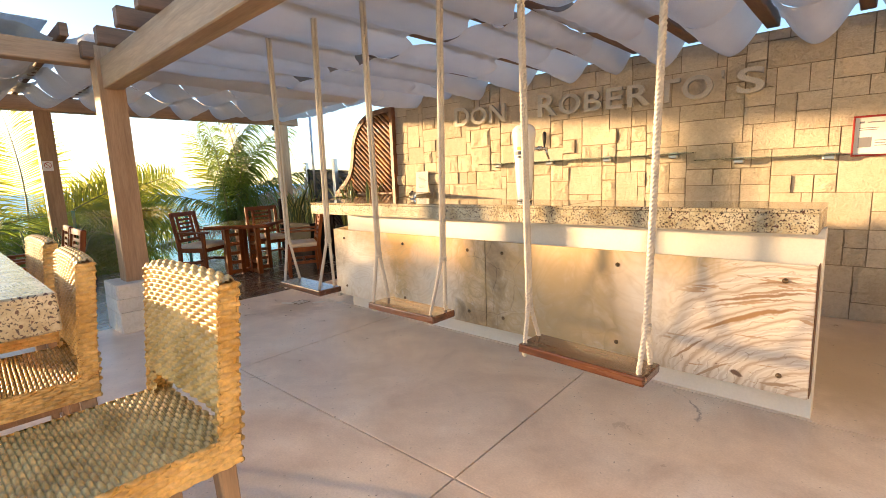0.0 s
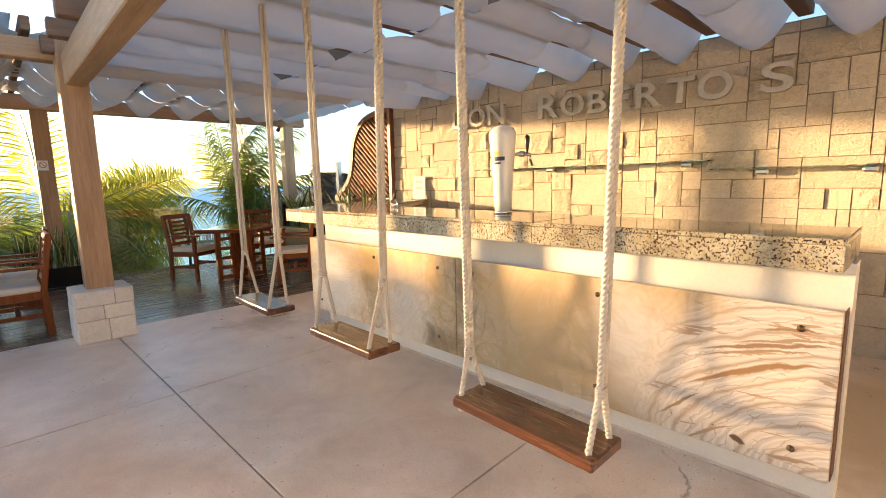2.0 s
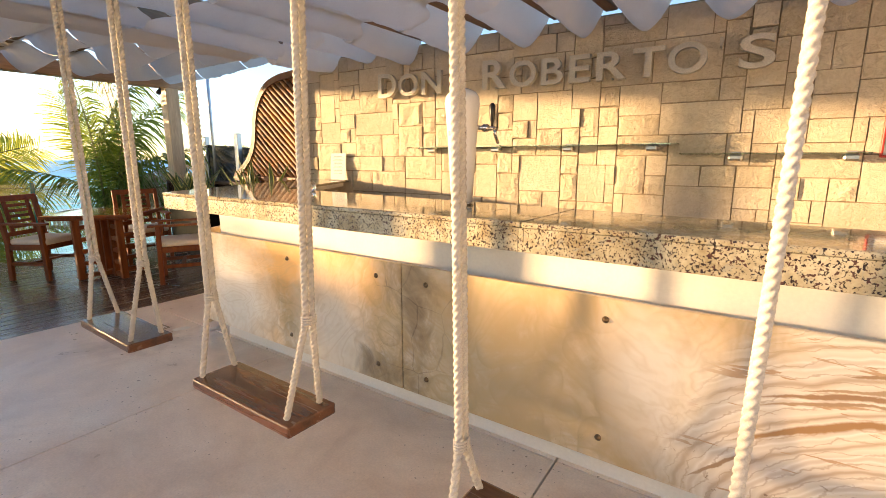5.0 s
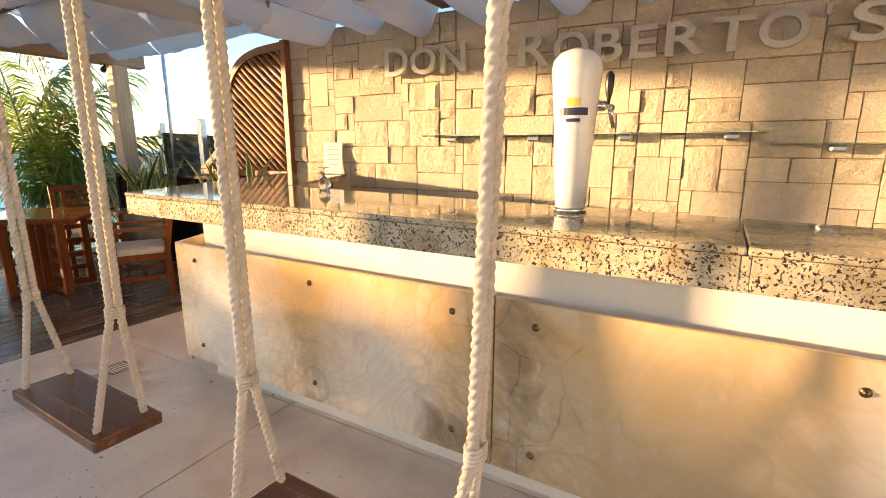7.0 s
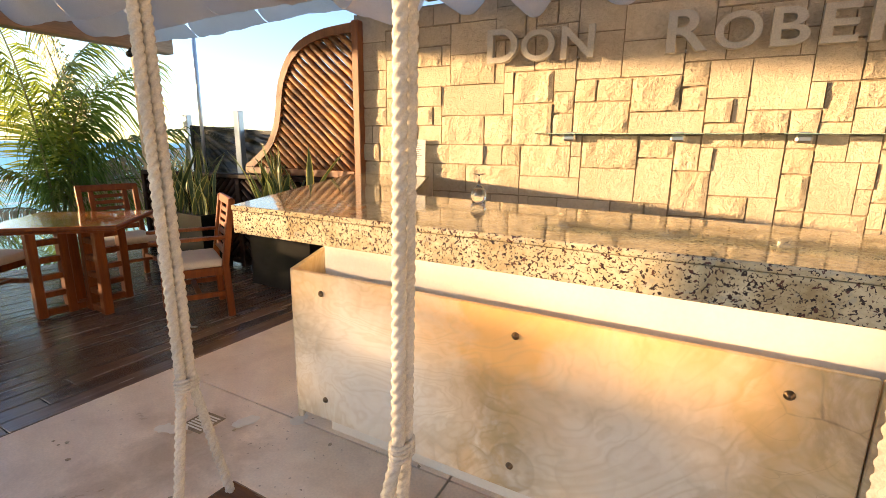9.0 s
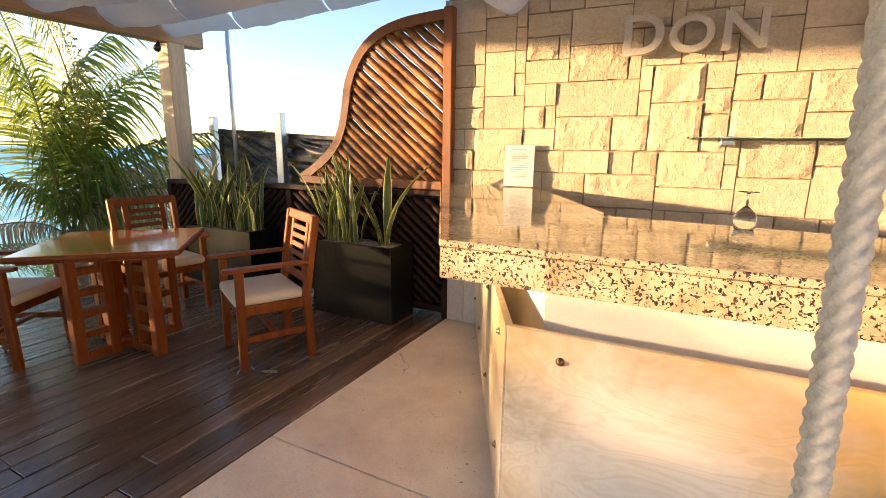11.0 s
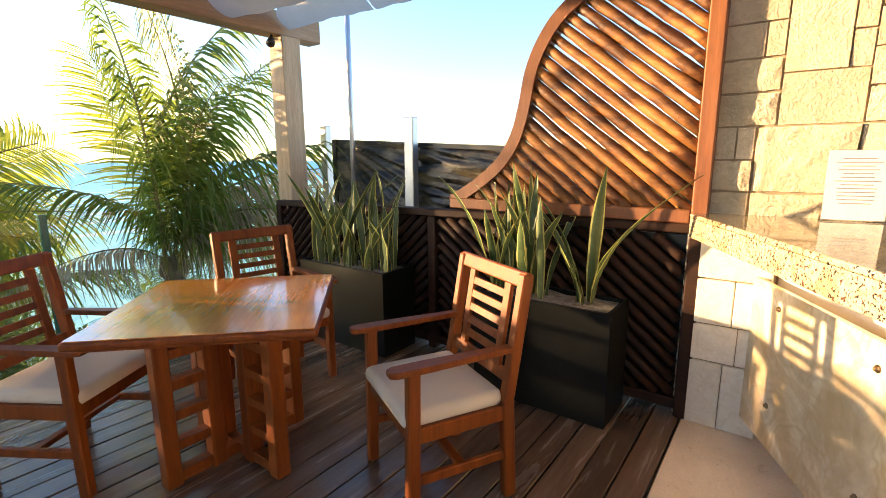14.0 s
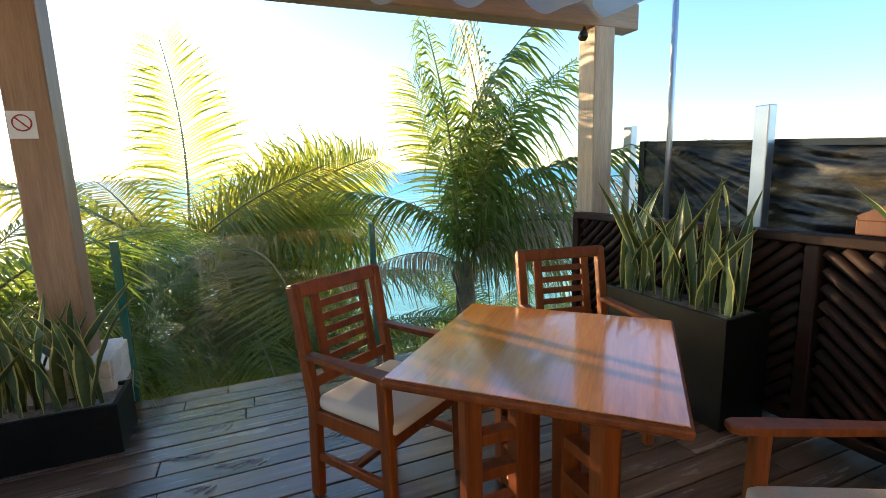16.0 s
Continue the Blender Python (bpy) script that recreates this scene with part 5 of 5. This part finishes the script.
def cloth_point(u, v):
    """Creases fan out of the top corner of the first panel; long slack folds run along the second."""
    x, z = 3.6 * u, 1.3 * (1 - v)
    a, d = math.atan2(z + 0.02, x + 0.02), math.hypot(x, z)
    k = min(max((x - 0.95) / 0.4, 0.0), 1.0)
    fan = 0.05 * min(d * 1.6, 1.0) * (noise.noise((a * 17, d * 0.8, 2)) + 0.45 * noise.noise((a * 41, d * 1.5, 7)))
    lie = 0.06 * noise.noise((x * 0.8, z * 7 + x * 1.1, 4)) + 0.03 * noise.noise((x * 2.2, z * 19 - x * 2, 6))
    return (-9.02 + x, 5.62 - 0.15 * u + fan * (1 - k) + lie * k, 1.60 - 0.19 * u - z + 0.008 * math.sin(u * 14) * (1 - v))


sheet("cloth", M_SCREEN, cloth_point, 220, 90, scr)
part("rail", barred((-9.05, 5.64, 1.60), (-5.42, 5.48, 1.41), 0.03, 0.04), M_BLACK, scr)
part("end_post", boxed(-9.06, -9.0, 5.6, 5.66, 0.0, 1.62, 0.004), M_BLACK, scr)
for x, y in ((-9.33, 5.75), (-7.86, 5.48)):
    part("fence_post", boxed(x - 0.05, x + 0.05, y - 0.04, y + 0.04, 0.0, 1.775, 0.006), M_ALU, scr, "square aluminium post")
pole = thing("flag_pole", "slim grey metal pole", "pole", pose(-8.64, 5.5, 0))
part("shaft", tube(bmesh.new(), [(0, 0, 0), (0, 0, 3.6)], 0.024, 14), M_ALU, pole, "", True)
part("foot", lathe(bmesh.new(), [(0.07, 0.0), (0.07, 0.012), (0.03, 0.015), (0.028, 0.06)], 16), M_ALU, pole, "", True)
tagged(part("terrace_base", boxed(-9.6, -5.0, 5.305, 6.2, -0.35, -0.002), M_CONCRETE), "concrete strip behind the fence", "ground", kind="structure")


# ---- planters ----
def leaf_blade(bm, base, az, lean, L, w, twist, r):
    """A sword-shaped leaf with pale edges."""
    n = 9
    prev = None
    b = Vector(base)
    out = Vector((math.cos(az), math.sin(az), 0))
    for i in range(n + 1):
        f = i / n
        c = b + out * (lean * L * f ** 1.6) + Vector((0, 0, L * f * (1 - 0.18 * lean * f)))
        a = az + math.pi / 2 + twist * f
        s = Vector((math.cos(a), math.sin(a), 0))
        q = Vector((-math.sin(a), math.cos(a), 0))
        ww = w * (0.55 + 1.3 * f * (1 - f) ** 0.7 * 1.25) * (1 - f ** 5) + 0.001
        c = c + q * (0.02 * math.sin(f * 5.0 + az * 3.0) * f)
        row = [bm.verts.new(c + s * (k * ww) + q * (abs(k) * ww * 0.45 + 0.004 * math.sin(f * 17 + k * 2 + az))) for k in (-1, -0.76, 0, 0.76, 1)]
        if prev:
            for k in range(4):
                fc = bm.faces.new((prev[k], prev[k + 1], row[k + 1], row[k]))
                fc.material_index = 1 if k in (0, 3) else 0
                fc.smooth = True
        prev = row


def planter(x0, x1, y0, y1, h, leaves, seed, label, Lr=(0.38, 0.72), spots=None):
    cx, cy = (x0 + x1) / 2, (y0 + y1) / 2
    t = thing("planter", label, "planter", pose(cx, cy, 0), "planters")
    a, b = (x1 - x0) / 2, (y1 - y0) / 2
    th = 0.025
    bm = bmesh.new()
    loops = [[bm.verts.new((sx * (a - i), sy * (b - i), z)) for sx, sy in ((-1, -1), (1, -1), (1, 1), (-1, 1))] for i, z in ((0, 0.0), (0, h - 0.004), (0.004, h), (th, h), (th, h - 0.10))]
    for lo, hi in zip(loops, loops[1:]):
        for k in range(4):
            bm.faces.new((lo[k], lo[(k + 1) % 4], hi[(k + 1) % 4], hi[k]))
    bm.faces.new(loops[-1])
    bm.faces.new(loops[0][::-1])
    part("box", bm, M_PLANTER, t, "dark fibreglass trough")
    sheet("soil", M_SOIL, lambda u, v: (-a + th + (2 * a - 2 * th) * u, -b + th + (2 * b - 2 * th) * v, h - 0.022 + 0.012 * noise.noise((u * 6 + seed, v * 5, 1))), 14, 10, t)
    p = thing("snake_plant", "upright snake plant with yellow-edged sword leaves", "plant", pose(cx, cy, h - 0.03), "snake plants")
    r = random.Random(seed)
    for k in range(leaves):
        bm = bmesh.new()
        if spots:
            sx, sy = r.choice(spots)
            base = (sx + r.uniform(-0.07, 0.07), sy + r.uniform(-0.05, 0.05), 0)
        else:
            base = (r.uniform(-a + 0.08, a - 0.08), r.uniform(-b + 0.07, b - 0.07), 0)
        leaf_blade(bm, base, r.uniform(0, 6.28), 0.04 + 0.62 * r.random() ** 1.7, r.uniform(*Lr), r.uniform(0.019, 0.037), r.uniform(-1.2, 1.2), r)
        part("leaf", bm, [M_SNAKE, M_SNAKEEDGE], p)


planter(-8.22, -7.31, 4.49, 4.83, 0.62, 48, 1, "long dark planter trough before the corner post", (0.34, 0.82))
planter(-6.55, -5.74, 4.49, 4.83, 0.63, 40, 2, "long dark planter trough before the log fence", (0.34, 0.82), [(-0.30, 0.0), (-0.2, 0.02), (-0.1, 0.0), (0.22, 0.02)])
planter(-8.84, -8.50, 0.75, 1.56, 0.27, 44, 3, "low dark planter trough at the foot of the post", (0.38, 0.68))

lamp = thing("spot_lamp", "small black spot lamp under the edge beam", "lamp", pose(-8.93, 4.86, 2.44))
part("housing", tube(bmesh.new(), [(0, 0, 0.06), (0, 0, 0.03), (0.02, -0.02, 0.0), (0.05, -0.05, -0.03)], [0.008, 0.02, 0.032, 0.038], 14), M_BLACK, lamp, "", True)

# ---- glass rail ----
rail = thing("glass_rail", "green-tinted glass balustrade on slim posts", "balustrade")
for y0, y1 in ((-1.5, 0.9), (1.55, 3.08), (3.16, 4.85)):
    g = part("pane", boxed(-9.158, -9.15, y0, y1, 0.03, 1.03, 0.001), M_RAILGLASS, rail)
    g.visible_shadow = False
for y in (3.12, 1.5):
    part("rail_post", boxed(-9.175, -9.137, y - 0.022, y + 0.022, -0.05, 1.05, 0.003), M_FIN, rail, "green glass fin")


# ---- palms ----
def frond_mesh(L, droop, leaf, seed, pairs=84, fold=0.5, limp=0.62, rise=40):
    """A feather leaf that leaves the origin along +x and arches down; its leaflets bend over in three lengths."""
    r = random.Random(seed)
    bm = bmesh.new()
    fall = Vector((-math.sin(radians(rise)), 0, -math.cos(radians(rise))))

    def at(f):
        return Vector((L * f * (1 - 0.18 * droop * f), 0.06 * L * math.sin(f * 2.2 + seed), L * (0.34 * f - droop * f * f)))

    n = 14
    tube(bm, [at(i / n) for i in range(n + 1)], [0.020 * (1 - 0.85 * i / n) + 0.002 for i in range(n + 1)], 5)
    for fc in bm.faces:
        fc.material_index = 1
    for i in range(pairs):
        f = 0.12 + 0.88 * i / (pairs - 1)
        p = at(f)
        d = (at(min(f + 0.02, 1.0)) - at(f - 0.02)).normalized()
        side = d.cross(Vector((0, 0, 1))).normalized()
        up = side.cross(d)
        ln = leaf * (0.40 + 0.78 * math.sin(math.pi * min(f * 0.92 + 0.06, 1.0)) ** 0.8) * r.uniform(0.85, 1.1)
        for s in (-1, 1):
            if r.random() < 0.05:
                continue
            fw = 0.35 + 0.75 * f ** 2 + r.uniform(-0.08, 0.08)
            dr = (side * s + d * fw + up * (fold * (0.7 - 0.5 * f)) + Vector((0, 0, r.uniform(-0.1, 0.1)))).normalized()
            w = 0.0085 + 0.006 * math.sin(math.pi * f)
            g = limp * r.uniform(0.55, 1.5)
            if r.random() < 0.06:
                g *= 2.2
            spine = [p + dr * (ln * q) + fall * (g * ln * q ** 2.2) for q in (0.0, 0.33, 0.68, 1.0)]
            prev = None
            for c, k in zip(spine, (0.5, 1.0, 0.75, 0.06)):
                row = (bm.verts.new(c - d * (w * k)), bm.verts.new(c + d * (w * k)))
                if prev:
                    bm.faces.new((prev[0], prev[1], row[1], row[0]))
                prev = row
    me = bpy.data.meshes.new("frond")
    bm.to_mesh(me)
    bm.free()
    return me


FROND = {}
for key, args in {"up": (2.7, 0.26, 0.66, 1, 84, 0.5, 0.95, 82), "arch": (2.7, 0.58, 0.66, 2, 84, 0.5, 0.85, 68), "hang": (2.4, 1.0, 0.6, 3, 84, 0.5, 0.8, 58), "low": (2.7, 0.7, 0.7, 4, 84, 0.5, 0.65, 15)}.items():
    me = frond_mesh(*args)
    me.materials.append(M_PALM)
    me.materials.append(M_RACHIS)
    FROND[key] = me
DRY = frond_mesh(2.2, 1.05, 0.5, 7, 60, -0.2, 1.2, 58)
DRY.materials.append(M_DRYPALM)
DRY.materials.append(M_RACHIS)
PALE = frond_mesh(2.6, 0.45, 0.66, 9, limp=0.45, rise=30)
PALE.materials.append(M_PALMY)
PALE.materials.append(M_RACHIS)
PLUME = frond_mesh(2.7, 0.12, 0.80, 13, 70, 0.2, 0.22, 80)
PLUME.materials.append(M_PALMY)
PLUME.materials.append(M_RACHIS)
FROND["dry"], FROND["pale"], FROND["plume"] = DRY, PALE, PLUME


def palm(x, y, z, fronds, label, size=1.0, lean=(0.5, 0.3)):
    t = thing("palm_tree", label, "palm tree", pose(x, y, -4.6), "palms")
    top = z + 4.6
    bm = bmesh.new()
    n = 14
    tube(bm, [(lean[0] * (1 - i / n) ** 2, lean[1] * (1 - i / n) ** 2, top * i / n) for i in range(n + 1)], [(0.17 - 0.06 * i / n) * (1 + 0.06 * (i % 2)) for i in range(n + 1)], 10)
    part("trunk", bm, M_TRUNK, t, "ringed grey trunk", True)
    bm = bmesh.new()
    bmesh.ops.create_icosphere(bm, subdivisions=2, radius=0.16)
    o = part("crown_base", bm, M_TRUNK, t, "", True)
    o.location = (0, 0, top)
    for kind, az, el, sc, *tilt in fronds:
        ob = new("frond", FROND[kind])
        ob.parent = t
        roll = tilt[0] if tilt else math.sin(az * 12.9 + el * 7.1) * 32
        ob.matrix_basis = Matrix.Translation((0, 0, top)) @ pose(0, 0, 0, 0, -el, az) @ pose(0, 0, 0, roll) @ Matrix.Diagonal((sc * size, sc * size, sc * size, 1))
    return t


def spray(seed, n, az0, az1, el0, el1, sc0, sc1, kinds=("up", "arch", "hang", "low")):
    r = random.Random(seed)
    return [(r.choice(kinds), az0 + (az1 - az0) * (i + r.uniform(0.1, 0.9)) / n, r.uniform(el0, el1), r.uniform(sc0, sc1)) for i in range(n)]


palm(-10.65, 4.57, 0.20, [("up", 245, 88, 1.1, 20), ("up", 238, 78, 1.1, -25), ("up", 205, 84, 1.12, 60), ("arch", 72, 88, 1.12, -15), ("arch", 66, 76, 1.1, 30), ("hang", 60, 68, 1.1, -20), ("dry", 42, 66, 1.05, 20), ("dry", 58, 54, 0.95, -10), ("dry", 28, 58, 0.8, 15), ("hang", 58, 54, 1.0, 35), ("pale", 262, 84, 0.95, 40), ("arch", 35, 76, 0.9, -30), ("hang", 248, 72, 0.75, 10), ("low", 75, 34, 0.8, 25), ("low", 60, 12, 0.7), ("dry", 250, 40, 0.6)], "dense green coconut palm with dry drooping fronds")
palm(-13.4, 1.3, 0.1, [("plume", 262, 84, 0.92, 80), ("pale", 76, 32, 1.0, 75), ("pale", 66, 26, 1.0, -70), ("pale", 120, 28, 0.95)] + spray(21, 16, 20, 130, -14, 38, 0.75, 1.0, ("pale", "arch", "low", "pale")) + spray(22, 11, 200, 330, -8, 36, 0.75, 1.0, ("pale", "arch", "low")) + [("hang", 75, 25, 0.8), ("pale", 62, 38, 0.9, 55)], "sunlit yellow-green coconut palm", 1.38)
palm(-10.8, 3.0, -1.05, spray(11, 17, 0, 360, -10, 28, 0.65, 0.85), "low coconut palm below the rail")
palm(-11.0, -0.3, -0.3, spray(12, 10, 0, 360, 15, 75, 0.8, 1.05, ("up", "arch", "pale", "low")), "green coconut palm beyond the rail")
palm(-10.9, 0.8, -0.75, spray(13, 19, 0, 360, -5, 58, 0.75, 0.95), "low coconut palm below the rail")
palm(-10.9, -2.4, 0.1, spray(14, 9, 0, 360, 15, 75, 0.85, 1.05, ("up", "arch", "pale")), "green coconut palm beyond the rail")
palm(-11.2, -1.3, -0.5, spray(16, 9, 0, 360, 10, 70, 0.8, 1.0, ("up", "arch", "low", "pale")), "green coconut palm beyond the rail")
palm(-12.2, 2.1, -0.75, spray(17, 20, 0, 360, -10, 40, 0.8, 1.0, ("arch", "pale", "low", "hang")), "low coconut palm below the rail", 1.2)
palm(-11.8, 5.6, -1.1, spray(15, 13, 0, 360, -5, 30, 0.7, 0.9), "low coconut palm behind the corner post")

drain = thing("floor_drain", "small square metal floor drain", "drain", pose(-4.72, 2.70, 0.0, 0, 0, 3))
part("frame", boxed(-0.075, 0.075, -0.075, 0.075, 0.0, 0.004, 0.001), M_MORTAR, drain)
for k in range(7):
    part("slot", boxed(-0.06, 0.06, -0.058 + k * 0.0175, -0.049 + k * 0.0175, 0.0041, 0.0052), M_PLASTER, drain)
r = random.Random(31)
for k in range(16):
    x, y = r.uniform(-5.2, -3.2), r.uniform(2.0, 4.2)
    bm = bmesh.new()
    bmesh.ops.create_icosphere(bm, subdivisions=1, radius=r.uniform(0.006, 0.014))
    for v in bm.verts:
        v.co *= r.uniform(0.6, 1.2)
        v.co.z *= 0.4
    o = part("dry_leaf_crumb", bm, M_DRYPALM)
    o.location = (x, y, 0.004)
    tagged(o, "small dry leaf crumb on the floor", "litter", "floor litter")



def scrap(x, y, z, rz, length, width, seed, name, label, material):
    """A torn, slightly curled strip that lies on the boards."""
    r = random.Random(seed)
    edge = [(r.uniform(0.6, 1.0), r.uniform(0.6, 1.0)) for _ in range(9)]

    def at(u, v):
        k = edge[min(int(u * 8), 8)]
        return (length * (u - 0.5), width * (v - 0.5) * (k[0] if v > 0.5 else k[1]) * (1 - (2 * u - 1) ** 6), 0.003 + 0.006 * abs(noise.noise((u * 5, v * 3, seed))))

    ob = sheet(name, material, at, 16, 4)
    ob.matrix_basis = pose(x, y, z, 0, 0, rz)
    tagged(ob, label, "litter", "deck litter")


scrap(-5.975, 3.449, -0.004, 20, 0.11, 0.045, 1, "film_scrap", "pale blue plastic scrap on the deck boards", M_SHEETING)
for k, (x, y) in enumerate(((-8.32, 1.80), (-8.30, 1.90), (-8.14, 2.06), (-8.13, 2.17), (-8.0, 1.94), (-8.19, 2.59), (-8.56, 2.0), (-6.147, 3.362))):
    for q in range(3):
        scrap(x + 0.02 * q, y + 0.035 * q, -0.004, 60 + 17 * q + 9 * k, 0.10 - 0.015 * q, 0.013, 10 * k + q, "peeled_flake", "thin pale strip on the deck boards", M_SHEETING)
for k, (x, y) in enumerate(((-4.80, 2.585), (-4.535, 2.812), (-4.317, 2.962))):
    scrap(x, y, 0.001, 25 + 40 * k, 0.17 - 0.03 * k, 0.09, 40 + k, "plaster_flake", "thin white plaster flake on the floor", M_PLASTER)

# ---- stones of the wall, last ----
stone_field(wall, 0.0, 0.077, 77, 32, 5, 0.0776)
